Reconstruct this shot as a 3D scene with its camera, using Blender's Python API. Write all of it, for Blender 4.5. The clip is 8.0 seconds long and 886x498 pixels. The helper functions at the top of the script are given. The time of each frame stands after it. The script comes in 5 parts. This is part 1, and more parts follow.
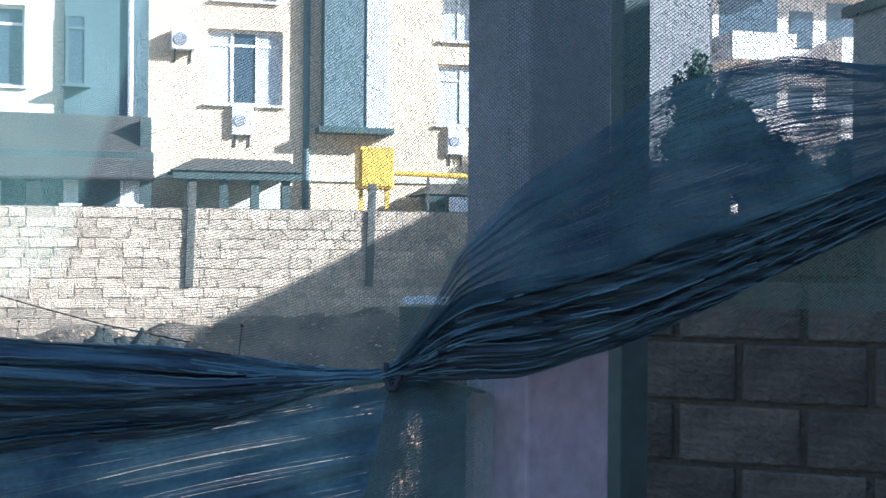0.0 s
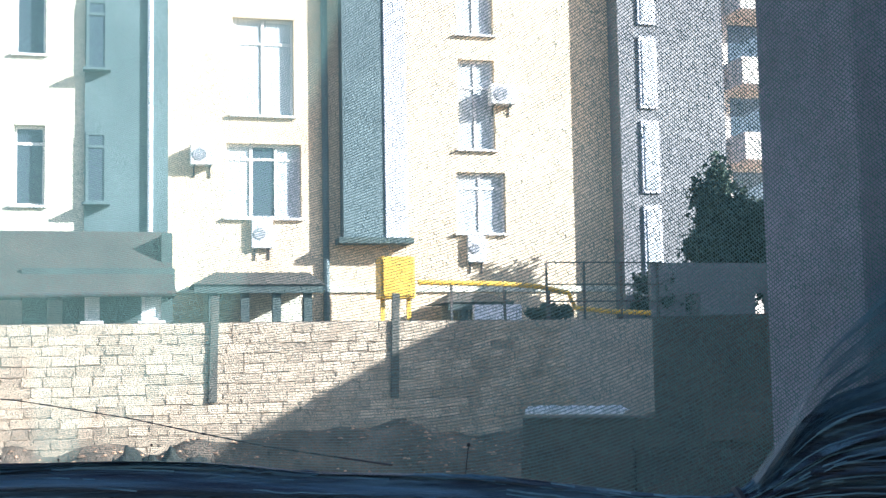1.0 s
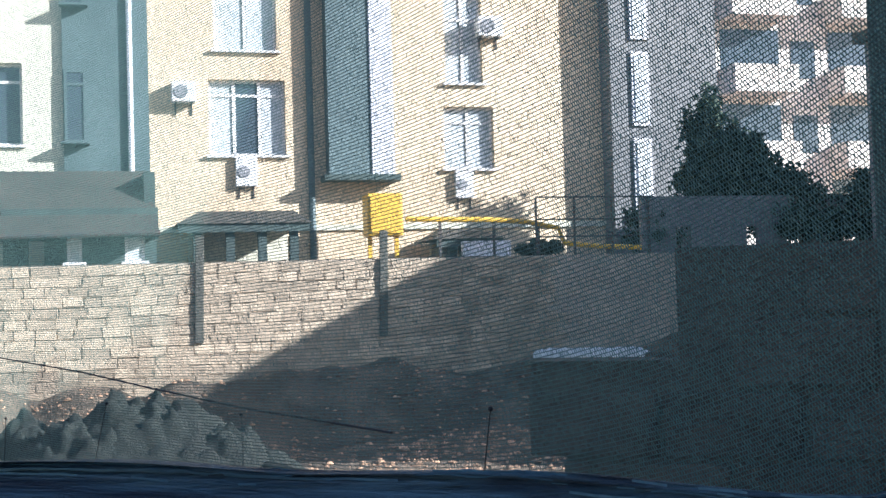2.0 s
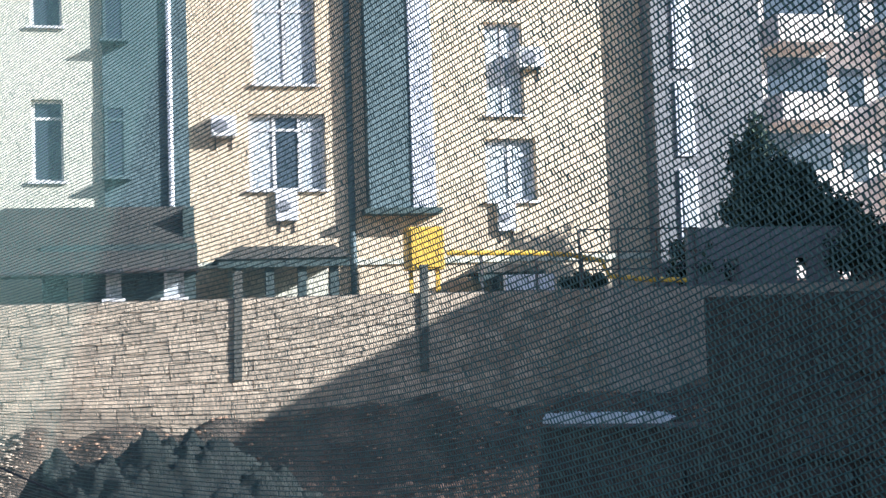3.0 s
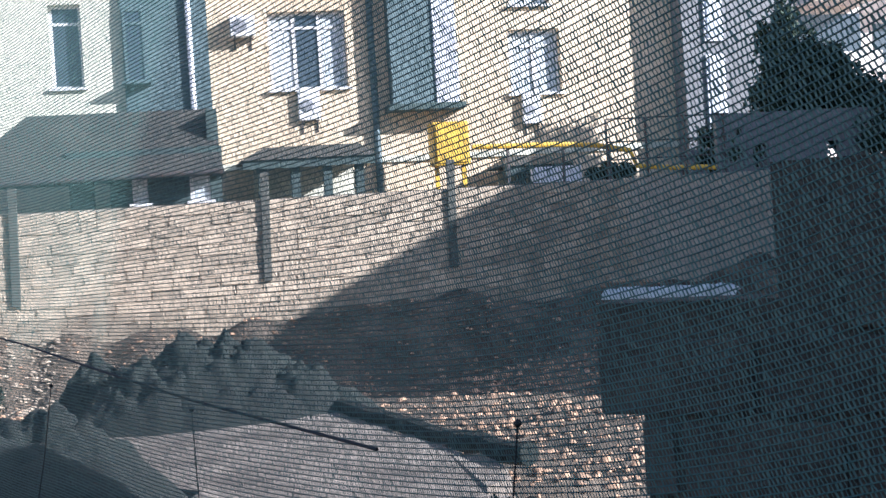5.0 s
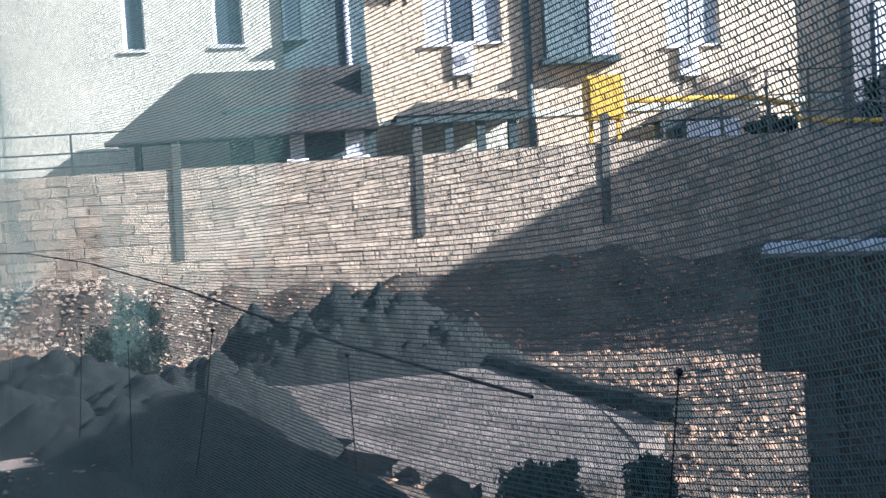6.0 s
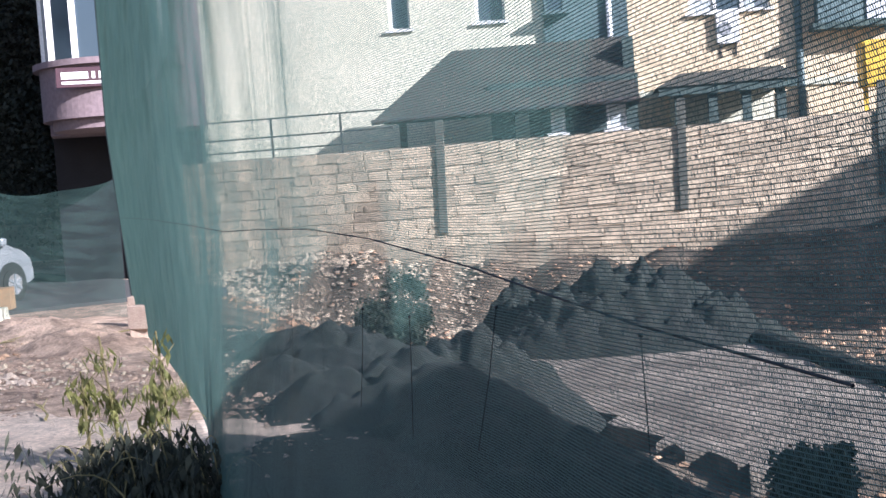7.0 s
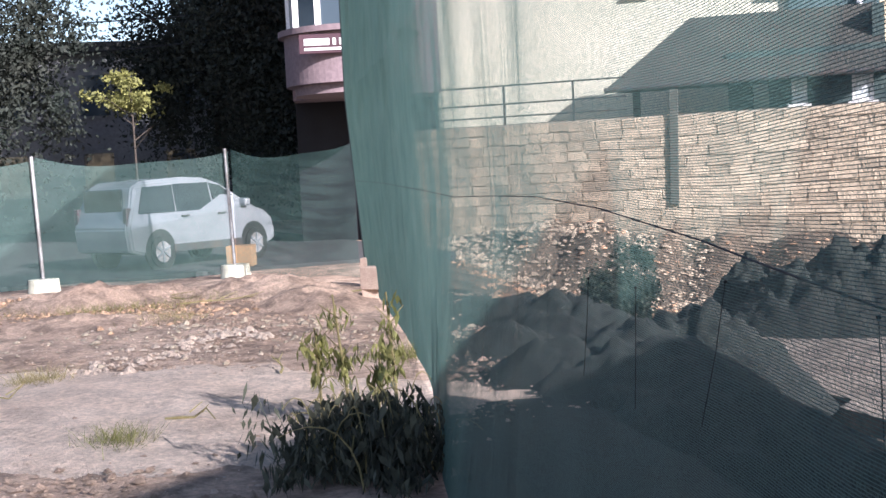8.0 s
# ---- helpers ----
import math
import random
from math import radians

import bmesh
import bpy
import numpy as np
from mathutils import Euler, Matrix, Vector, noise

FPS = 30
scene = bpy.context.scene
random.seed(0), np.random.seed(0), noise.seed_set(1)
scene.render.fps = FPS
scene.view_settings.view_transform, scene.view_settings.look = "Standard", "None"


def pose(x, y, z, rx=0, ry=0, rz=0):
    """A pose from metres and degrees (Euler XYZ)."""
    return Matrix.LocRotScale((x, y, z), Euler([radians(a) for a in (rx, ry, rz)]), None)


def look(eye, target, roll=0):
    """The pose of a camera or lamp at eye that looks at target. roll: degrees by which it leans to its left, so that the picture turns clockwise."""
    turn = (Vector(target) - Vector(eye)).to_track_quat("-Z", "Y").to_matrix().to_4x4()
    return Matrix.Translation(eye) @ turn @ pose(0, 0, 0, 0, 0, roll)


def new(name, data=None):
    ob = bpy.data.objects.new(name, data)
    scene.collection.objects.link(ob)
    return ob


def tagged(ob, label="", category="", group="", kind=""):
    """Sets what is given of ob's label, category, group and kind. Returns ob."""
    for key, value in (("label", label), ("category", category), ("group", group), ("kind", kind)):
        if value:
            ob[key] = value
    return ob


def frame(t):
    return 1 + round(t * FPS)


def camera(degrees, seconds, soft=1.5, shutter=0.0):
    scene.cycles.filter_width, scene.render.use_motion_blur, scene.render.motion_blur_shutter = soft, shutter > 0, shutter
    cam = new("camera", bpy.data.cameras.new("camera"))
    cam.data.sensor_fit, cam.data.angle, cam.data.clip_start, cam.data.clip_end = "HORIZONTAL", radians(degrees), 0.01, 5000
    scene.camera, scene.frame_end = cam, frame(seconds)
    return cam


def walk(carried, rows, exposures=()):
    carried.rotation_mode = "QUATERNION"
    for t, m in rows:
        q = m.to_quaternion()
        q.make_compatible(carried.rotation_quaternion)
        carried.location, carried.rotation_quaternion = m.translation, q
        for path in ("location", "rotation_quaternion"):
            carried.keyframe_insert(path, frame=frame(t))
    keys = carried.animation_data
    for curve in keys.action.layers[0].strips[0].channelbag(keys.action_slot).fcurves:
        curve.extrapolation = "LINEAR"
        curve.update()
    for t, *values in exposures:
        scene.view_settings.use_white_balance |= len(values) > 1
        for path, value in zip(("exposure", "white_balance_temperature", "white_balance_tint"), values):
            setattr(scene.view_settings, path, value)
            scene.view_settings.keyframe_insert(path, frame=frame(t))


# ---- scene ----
# lens and path
cam = camera(39.5, 8.0, soft=1.5, shutter=0.06)
PATH = [
    (0, pose(0.422, -1.302, 1.540, 90.08, -0.44, 0.82)),
    (0.5, pose(0.151, -1.181, 1.524, 91.61, 0.50, 0.48)),
    (1, pose(0.035, -1.033, 1.535, 95.14, 1.06, 1.23)),
    (1.2, pose(-0.007, -0.969, 1.525, 93.32, 0.65, 1.01)),
    (2.3, pose(-0.003, -0.445, 1.567, 92.21, 2.54, 1.11)),
    (2.5, pose(0.031, -0.343, 1.591, 93.05, 2.43, 2.75)),
    (3, pose(0.126, -0.164, 1.601, 93.78, 2.03, 2.88)),
    (3.5, pose(0.105, -0.082, 1.587, 92.62, 2.20, 0.63)),
    (4, pose(0.092, -0.041, 1.565, 91.62, 2.34, 0.76)),
    (4.2, pose(0.103, -0.030, 1.556, 90.75, 2.44, 0.98)),
    (5.3, pose(0.038, -0.020, 1.550, 88.46, 3.98, 5.83)),
    (5.5, pose(0.075, 0.014, 1.538, 87.89, 3.83, 7.12)),
    (6, pose(0.043, -0.005, 1.543, 87.48, 3.65, 11.13)),
    (6.5, pose(0.001, 0.007, 1.550, 87.20, 4.31, 17.35)),
    (7, pose(-0.002, 0.010, 1.549, 87.09, 4.20, 23.12)),
    (7.5, pose(-0.006, -0.010, 1.550, 87.20, 3.60, 29.76)),
    (8, pose(0.000, 0.010, 1.549, 86.28, 2.96, 33.78)),
]
walk(cam, PATH, exposures=[(0.0, 2.32, 5300, 10), (0.5, 2.4, 5500, 10), (1.2, 2.35, 5800, 11), (2.4, 1.58, 5700, 12), (4.0, 1.47, 5650, 14), (5.5, 1.6, 5550, 17), (7.0, 1.55, 5700, 18), (8.0, 1.58, 6000, 21)])

# ---- light: low sun from the side, clear sky ----
SUN_YAW, SUN_EL = -105.0, 23.5
world = bpy.data.worlds.new("world")
scene.world = world
world.use_nodes = True
wn = world.node_tree.nodes
sky = wn.new("ShaderNodeTexSky")
sky.sky_type = "NISHITA"
sky.sun_disc = False
sky.sun_elevation = radians(SUN_EL)
sky.sun_rotation = radians(-SUN_YAW)
wn["Background"].inputs["Strength"].default_value = 0.075
world.node_tree.links.new(sky.outputs["Color"], wn["Background"].inputs["Color"])
sun_dir = Vector((-math.sin(radians(SUN_YAW)) * math.cos(radians(SUN_EL)), math.cos(radians(SUN_YAW)) * math.cos(radians(SUN_EL)), math.sin(radians(SUN_EL))))
sun = new("sun", bpy.data.lights.new("sun", "SUN"))
sun.data.energy = 5.0
sun.data.angle = radians(0.6)
sun.data.color = (1.0, 0.95, 0.87)
sun.matrix_world = look(sun_dir * 60, (0, 0, 0))


# ---- materials ----
def mat(name, col, col2=None, rough=0.8, scale=6.0, fine=60.0, bump=0.3, metal=0.0, trans=0.0, islands=0.0, objects=0.0):
    m = bpy.data.materials.new(name)
    m.use_nodes = True
    nt = m.node_tree
    n, l = nt.nodes, nt.links
    b = n["Principled BSDF"]
    col2 = col2 or tuple(c * 0.7 for c in col)
    tc = n.new("ShaderNodeTexCoord")
    big, small = n.new("ShaderNodeTexNoise"), n.new("ShaderNodeTexNoise")
    big.inputs["Scale"].default_value, big.inputs["Detail"].default_value = scale, 6
    small.inputs["Scale"].default_value, small.inputs["Detail"].default_value = fine, 4
    for t in (big, small):
        l.new(tc.outputs["Object"], t.inputs["Vector"])
    ramp = n.new("ShaderNodeMapRange")
    ramp.inputs["From Min"].default_value, ramp.inputs["From Max"].default_value = 0.35, 0.65
    l.new(big.outputs["Fac"], ramp.inputs["Value"])
    mix = n.new("ShaderNodeMix")
    mix.data_type = "RGBA"
    l.new(ramp.outputs["Result"], mix.inputs["Factor"])
    mix.inputs["A"].default_value, mix.inputs["B"].default_value = (*col, 1), (*col2, 1)
    hsv = n.new("ShaderNodeHueSaturation")
    l.new(mix.outputs["Result"], hsv.inputs["Color"])
    grain = n.new("ShaderNodeMapRange")
    grain.inputs["From Min"].default_value, grain.inputs["From Max"].default_value = 0.3, 0.7
    grain.inputs["To Min"].default_value, grain.inputs["To Max"].default_value = 0.82, 1.15
    l.new(small.outputs["Fac"], grain.inputs["Value"])
    value = grain.outputs["Result"]
    for amount, node, out in ((islands, "ShaderNodeNewGeometry", "Random Per Island"), (objects, "ShaderNodeObjectInfo", "Random")):
        if amount:
            g, r, mul = n.new(node), n.new("ShaderNodeMapRange"), n.new("ShaderNodeMath")
            r.inputs["To Min"].default_value, r.inputs["To Max"].default_value = 1 - amount, 1 + amount
            l.new(g.outputs[out], r.inputs["Value"])
            mul.operation = "MULTIPLY"
            l.new(value, mul.inputs[0])
            l.new(r.outputs["Result"], mul.inputs[1])
            value = mul.outputs[0]
    l.new(value, hsv.inputs["Value"])
    l.new(hsv.outputs["Color"], b.inputs["Base Color"])
    b.inputs["Roughness"].default_value, b.inputs["Metallic"].default_value = rough, metal
    if bump:
        bp = n.new("ShaderNodeBump")
        bp.inputs["Strength"].default_value, bp.inputs["Distance"].default_value = bump, 0.02
        l.new(small.outputs["Fac"], bp.inputs["Height"])
        l.new(bp.outputs["Normal"], b.inputs["Normal"])
    if trans:
        tr, add = n.new("ShaderNodeBsdfTranslucent"), n.new("ShaderNodeMixShader")
        l.new(hsv.outputs["Color"], tr.inputs["Color"])
        add.inputs["Fac"].default_value = trans
        l.new(b.outputs["BSDF"], add.inputs[1])
        l.new(tr.outputs["BSDF"], add.inputs[2])
        l.new(add.outputs["Shader"], n["Material Output"].inputs["Surface"])
    return m


def glass_mat(name, col, rough=0.05):
    m = bpy.data.materials.new(name)
    m.use_nodes = True
    b = m.node_tree.nodes["Principled BSDF"]
    b.inputs["Base Color"].default_value = (*col, 1)
    b.inputs["Roughness"].default_value = rough
    b.inputs["Specular IOR Level"].default_value = 0.8
    return m


M_NET = mat("net_yarn", (0.115, 0.21, 0.19), (0.09, 0.175, 0.16), 0.45, 3, 400, 0, trans=0.52)
# pale streaks put the highlights of the fold ridges into the colour
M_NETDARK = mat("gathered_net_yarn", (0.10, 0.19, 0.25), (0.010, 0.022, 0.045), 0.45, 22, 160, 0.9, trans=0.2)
M_YARN = mat("loose_net_yarn", (0.16, 0.30, 0.36), (0.05, 0.11, 0.18), 0.4, 9, 120, 0, trans=0.3)
M_CORD = mat("black_cord", (0.012, 0.014, 0.016), rough=0.7, bump=0)
M_CREAM = mat("cream_render", (0.74, 0.61, 0.43), (0.64, 0.51, 0.35), 0.9, 0.5, 9, 0.4)
M_PALE = mat("pale_render", (0.70, 0.68, 0.55), (0.60, 0.60, 0.48), 0.9, 0.5, 9, 0.4)
M_BAY = mat("grey_green_cladding", (0.10, 0.15, 0.16), (0.07, 0.11, 0.12), 0.6, 0.8, 12, 0.1)
M_RIB = mat("white_ribbed_sheet", (0.78, 0.80, 0.84), (0.68, 0.70, 0.76), 0.5, 1, 20, 0.1)
# grey that holds the stair tower's shade; plain grey on other walls
M_SHADEWALL = mat("shade_grey_render", (0.20, 0.205, 0.21), (0.15, 0.155, 0.165), 0.9, 0.5, 9, 0.3)
M_WHITE = mat("white_plastic_frame", (0.8, 0.8, 0.8), (0.72, 0.72, 0.72), 0.4, 3, 40, 0)
M_GLASS = glass_mat("window_glass", (0.05, 0.07, 0.09))
M_CARGLASS = glass_mat("tinted_car_glass", (0.012, 0.014, 0.016), 0.12)
M_CURTAIN = mat("curtained_glass", (0.62, 0.66, 0.68), (0.48, 0.53, 0.56), 0.15, 1.2, 30, 0)
M_ROOF = mat("weathered_roof_sheet", (0.062, 0.06, 0.052), (0.042, 0.044, 0.04), 0.8, 1.0, 14, 0.5)
M_EXT = mat("dark_green_boards", (0.055, 0.085, 0.08), (0.04, 0.06, 0.06), 0.8, 1.2, 18, 0.3)
M_STONE = mat("pale_stone", (0.50, 0.41, 0.30), (0.34, 0.28, 0.21), 0.95, 2.2, 30, 0.9, objects=0.2, islands=0.2)
M_MORTAR = mat("old_mortar", (0.40, 0.35, 0.28), (0.31, 0.27, 0.22), 0.95, 1.5, 22, 0.8)
M_YELLOW = mat("yellow_paint", (0.72, 0.46, 0.05), (0.60, 0.36, 0.04), 0.5, 2, 30, 0.1)
M_STEEL = mat("dark_steel", (0.06, 0.065, 0.07), (0.09, 0.07, 0.06), 0.6, 3, 40, 0.1, metal=0.4)
M_GALV = mat("galvanised_tube", (0.40, 0.41, 0.42), (0.28, 0.27, 0.26), 0.5, 8, 60, 0.1, metal=0.6)
M_WOOD = mat("grey_timber", (0.10, 0.10, 0.085), (0.07, 0.07, 0.06), 0.9, 4, 40, 0.4)
M_CONC = mat("raw_concrete", (0.30, 0.31, 0.33), (0.20, 0.21, 0.23), 0.9, 1.6, 25, 0.6)
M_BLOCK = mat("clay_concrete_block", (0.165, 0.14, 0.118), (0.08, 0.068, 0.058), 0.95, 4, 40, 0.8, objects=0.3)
M_COLUMN = mat("grey_painted_column", (0.36, 0.33, 0.40), (0.27, 0.25, 0.30), 0.8, 3, 30, 0.3)
M_DIRT = mat("dry_soil", (0.68, 0.50, 0.38), (0.50, 0.35, 0.26), 0.98, 0.7, 14, 1.0)
# dug soil; the shade over the pit is put into its darker colour
M_PITSOIL = mat("dug_soil_with_shade", (0.21, 0.165, 0.12), (0.10, 0.08, 0.06), 0.98, 0.9, 16, 1.0)
M_SAND = mat("pale_trodden_sand", (0.80, 0.65, 0.53), (0.68, 0.53, 0.42), 0.98, 1.2, 20, 0.7)
M_ASPHALT = mat("asphalt", (0.06, 0.06, 0.062), (0.045, 0.045, 0.047), 0.9, 2, 60, 0.4)
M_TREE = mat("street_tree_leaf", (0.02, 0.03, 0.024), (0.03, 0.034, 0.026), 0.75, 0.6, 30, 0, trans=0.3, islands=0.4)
# near-black with little sheen: the ground floor's shade put into the colour
M_SHOP = mat("shade_dark_front", (0.014, 0.014, 0.018), (0.01, 0.01, 0.013), 0.6, 2, 30, 0)
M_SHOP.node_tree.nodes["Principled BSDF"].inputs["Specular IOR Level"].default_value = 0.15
M_LEAF = mat("dark_leaf", (0.024, 0.042, 0.028), (0.03, 0.05, 0.032), 0.7, 3, 30, 0, trans=0.3, islands=0.4)
M_YLEAF = mat("yellowing_leaf", (0.27, 0.26, 0.09), (0.18, 0.19, 0.06), 0.7, 3, 30, 0, trans=0.4, islands=0.4)
M_CONIFER = mat("conifer_needles", (0.025, 0.05, 0.03), (0.02, 0.04, 0.025), 0.8, 3, 30, 0, trans=0.15, islands=0.4)
M_BARK = mat("bark", (0.06, 0.048, 0.038), (0.04, 0.033, 0.028), 0.95, 6, 40, 0.8)
M_DRY = mat("dry_stalk", (0.36, 0.30, 0.14), (0.26, 0.22, 0.10), 0.9, 6, 40, 0.2, trans=0.2, islands=0.3)
M_WILT = mat("wilted_leaf", (0.105, 0.11, 0.075), (0.055, 0.06, 0.045), 0.85, 6, 40, 0.2, trans=0.25, islands=0.5)
M_CAR = mat("silver_car_paint", (0.29, 0.315, 0.34), (0.26, 0.285, 0.31), 0.25, 1, 60, 0, metal=0.3)
M_TYRE = mat("tyre_rubber", (0.02, 0.02, 0.02), rough=0.9)
M_PINK = mat("rose_render", (0.20, 0.148, 0.16), (0.165, 0.122, 0.135), 0.85, 0.8, 14, 0.2)
M_SIGN = mat("dark_red_sign", (0.045, 0.014, 0.025), (0.04, 0.012, 0.02), 0.5, 2, 30, 0)
M_TOWER = mat("tower_render", (0.68, 0.64, 0.60), (0.60, 0.55, 0.50), 0.9, 0.3, 6, 0.2)
M_BRICK = mat("pale_brick", (0.50, 0.38, 0.30), (0.42, 0.30, 0.24), 0.9, 8, 60, 0.4)
M_LITTER = mat("rubble_and_dry_leaves", (0.46, 0.29, 0.18), (0.26, 0.17, 0.11), 0.95, 3, 30, 0.6, islands=0.5)
M_CARTON = mat("cardboard", (0.34, 0.22, 0.12), (0.28, 0.18, 0.10), 0.9, 3, 40, 0.1)
M_BLUE = mat("blue_sign_face", (0.05, 0.12, 0.42), (0.045, 0.10, 0.38), 0.4, 3, 40, 0)
M_SLAB = mat("dusty_slab", (0.27, 0.235, 0.195), (0.17, 0.145, 0.12), 0.95, 1.3, 14, 0.9)
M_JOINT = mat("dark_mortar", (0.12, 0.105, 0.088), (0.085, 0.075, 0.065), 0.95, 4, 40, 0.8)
# near-black green: shade on soil and mounds put into the colour
M_SHADESOIL = mat("shade_dark_soil", (0.015, 0.021, 0.018), (0.010, 0.013, 0.012), 0.98, 1.0, 14, 0.8)


def roughen(m, patch, fine, depth=0.02, low=0.55):
    """Adds dark worn patches and a second, finer relief."""
    nt = m.node_tree
    n, l = nt.nodes, nt.links
    b = n["Principled BSDF"]
    tc = n.new("ShaderNodeTexCoord")
    spots, grit = n.new("ShaderNodeTexNoise"), n.new("ShaderNodeTexNoise")
    spots.inputs["Scale"].default_value, spots.inputs["Detail"].default_value, spots.inputs["Roughness"].default_value = patch, 9, 0.72
    grit.inputs["Scale"].default_value, grit.inputs["Detail"].default_value, grit.inputs["Roughness"].default_value = fine, 8, 0.7
    for t in (spots, grit):
        l.new(tc.outputs["Object"], t.inputs["Vector"])
    r1, r2, mul, mix = n.new("ShaderNodeMapRange"), n.new("ShaderNodeMapRange"), n.new("ShaderNodeMath"), n.new("ShaderNodeMix")
    for r, t, lo, hi, out in ((r1, spots, 0.4, 0.56, low), (r2, grit, 0.35, 0.6, 0.72)):
        r.inputs["From Min"].default_value, r.inputs["From Max"].default_value = lo, hi
        r.inputs["To Min"].default_value, r.inputs["To Max"].default_value = out, 1.08
        l.new(t.outputs["Fac"], r.inputs["Value"])
    mul.operation = "MULTIPLY"
    l.new(r1.outputs["Result"], mul.inputs[0])
    l.new(r2.outputs["Result"], mul.inputs[1])
    mix.data_type, mix.blend_type = "RGBA", "MULTIPLY"
    mix.inputs["Factor"].default_value = 1.0
    l.new(b.inputs["Base Color"].links[0].from_socket, mix.inputs["A"])
    l.new(mul.outputs[0], mix.inputs["B"])
    l.new(mix.outputs["Result"], b.inputs["Base Color"])
    bp = n.new("ShaderNodeBump")
    bp.inputs["Strength"].default_value, bp.inputs["Distance"].default_value = 1.0, depth
    l.new(grit.outputs["Fac"], bp.inputs["Height"])
    l.new(b.inputs["Normal"].links[0].from_socket, bp.inputs["Normal"])
    l.new(bp.outputs["Normal"], b.inputs["Normal"])


roughen(M_DIRT, 2.6, 30, 0.07, 0.5)
roughen(M_SAND, 2.8, 30, 0.06, 0.8)
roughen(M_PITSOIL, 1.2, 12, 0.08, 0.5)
roughen(M_SLAB, 0.9, 9, 0.04, 0.7)


def stretch(m, scale):
    """Stretches a material's pattern along one axis."""
    nt = m.node_tree
    mp = nt.nodes.new("ShaderNodeMapping")
    mp.inputs["Scale"].default_value = scale
    for node in nt.nodes:
        if node.bl_idname == "ShaderNodeTexNoise":
            link = node.inputs["Vector"].links[0]
            nt.links.new(link.from_socket, mp.inputs["Vector"])
            nt.links.new(mp.outputs["Vector"], node.inputs["Vector"])


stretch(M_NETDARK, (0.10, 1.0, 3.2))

# ---- building helpers ----
def finish(name, bm, material, parent=None, label="", smooth=False):
    me = bpy.data.meshes.new(name)
    bmesh.ops.recalc_face_normals(bm, faces=bm.faces[:])
    bm.to_mesh(me)
    bm.free()
    if material:
        me.materials.append(material)
    if smooth:
        for p in me.polygons:
            p.use_smooth = True
    ob = new(name, me)
    ob.parent = parent
    if label:
        tagged(ob, label)
    return ob


def part(name, bm, material, parent, label="", smooth=False):
    return finish(name, bm, material, parent, label, smooth)


def group_thing(name, label, category, m=None, kind="", group=""):
    ob = new(name)
    if m is not None:
        ob.matrix_world = m
    return tagged(ob, label, category, group, kind)


def box(bm, x0, x1, y0, y1, z0, z1, bevel=0.0, m=None):
    vs = [bm.verts.new((x, y, z)) for x in (x0, x1) for y in (y0, y1) for z in (z0, z1)]
    fs = [bm.faces.new([vs[i] for i in f]) for f in ((0, 1, 3, 2), (4, 6, 7, 5), (0, 4, 5, 1), (2, 3, 7, 6), (0, 2, 6, 4), (1, 5, 7, 3))]
    if bevel:
        bmesh.ops.bevel(bm, geom=list({e for f in fs for e in f.edges}), offset=bevel, segments=2, affect="EDGES", profile=0.5)
    if m is not None:
        bmesh.ops.transform(bm, matrix=m, verts=[v for v in bm.verts if v in vs] if not bevel else bm.verts[:])
    return bm


def boxes(*rects, bevel=0.0):
    bm = bmesh.new()
    for r in rects:
        one = box(bmesh.new(), *r, bevel=bevel)
        me = bpy.data.meshes.new("tmp")
        one.to_mesh(me)
        one.free()
        bm.from_mesh(me)
        bpy.data.meshes.remove(me)
    return bm


def tube(bm, pts, radii, seg=8, cap=True):
    """A round bar through the points."""
    pts = [Vector(p) for p in pts]
    if not hasattr(radii, "__len__"):
        radii = [radii] * len(pts)
    rings = []
    for i, p in enumerate(pts):
        d = (pts[min(i + 1, len(pts) - 1)] - pts[max(i - 1, 0)]).normalized()
        a = d.cross(Vector((0.03, 0.02, 1)) if abs(d.z) < 0.95 else Vector((1, 0, 0))).normalized()
        b = d.cross(a)
        rings.append([bm.verts.new(p + (a * math.cos(k * 2 * math.pi / seg) + b * math.sin(k * 2 * math.pi / seg)) * radii[i]) for k in range(seg)])
    for r, q in zip(rings, rings[1:]):
        for k in range(seg):
            bm.faces.new((r[k], r[(k + 1) % seg], q[(k + 1) % seg], q[k]))
    if cap:
        bm.faces.new(rings[0][::-1])
        bm.faces.new(rings[-1])
    return bm


def mesh_np(name, verts, faces, material, parent=None, label=""):
    """A mesh from numpy arrays: verts (n, 3), faces (m, 4)."""
    me = bpy.data.meshes.new(name)
    me.vertices.add(len(verts))
    me.vertices.foreach_set("co", np.ascontiguousarray(verts, dtype=np.float32).ravel())
    k = faces.shape[1]
    me.loops.add(faces.size)
    me.loops.foreach_set("vertex_index", np.ascontiguousarray(faces, dtype=np.int32).ravel())
    me.polygons.add(len(faces))
    me.polygons.foreach_set("loop_start", np.arange(0, faces.size, k, dtype=np.int32))
    me.update(calc_edges=True)
    me.materials.append(material)
    ob = new(name, me)
    ob.parent = parent
    if label:
        tagged(ob, label)
    return ob


def blades(centres, a, b):
    """Pointed leaves, widest before the middle."""
    v = np.stack([centres - a, centres - a * 0.2 + b, centres + a, centres - a * 0.2 - b], 1).reshape(-1, 3)
    return v, np.arange(len(v)).reshape(-1, 4)


# frame of the far terrace: u to the right along the facades, c away from the path
TH = radians(16)
TERRACE = Matrix(((math.cos(TH), -math.sin(TH), 0, 0), (math.sin(TH), math.cos(TH), 0, 0), (0, 0, 1, 0), (0, 0, 0, 1)))
# frame of the net: s along it to the far end, the normal towards the pit
NET_AZ = radians(38.5)
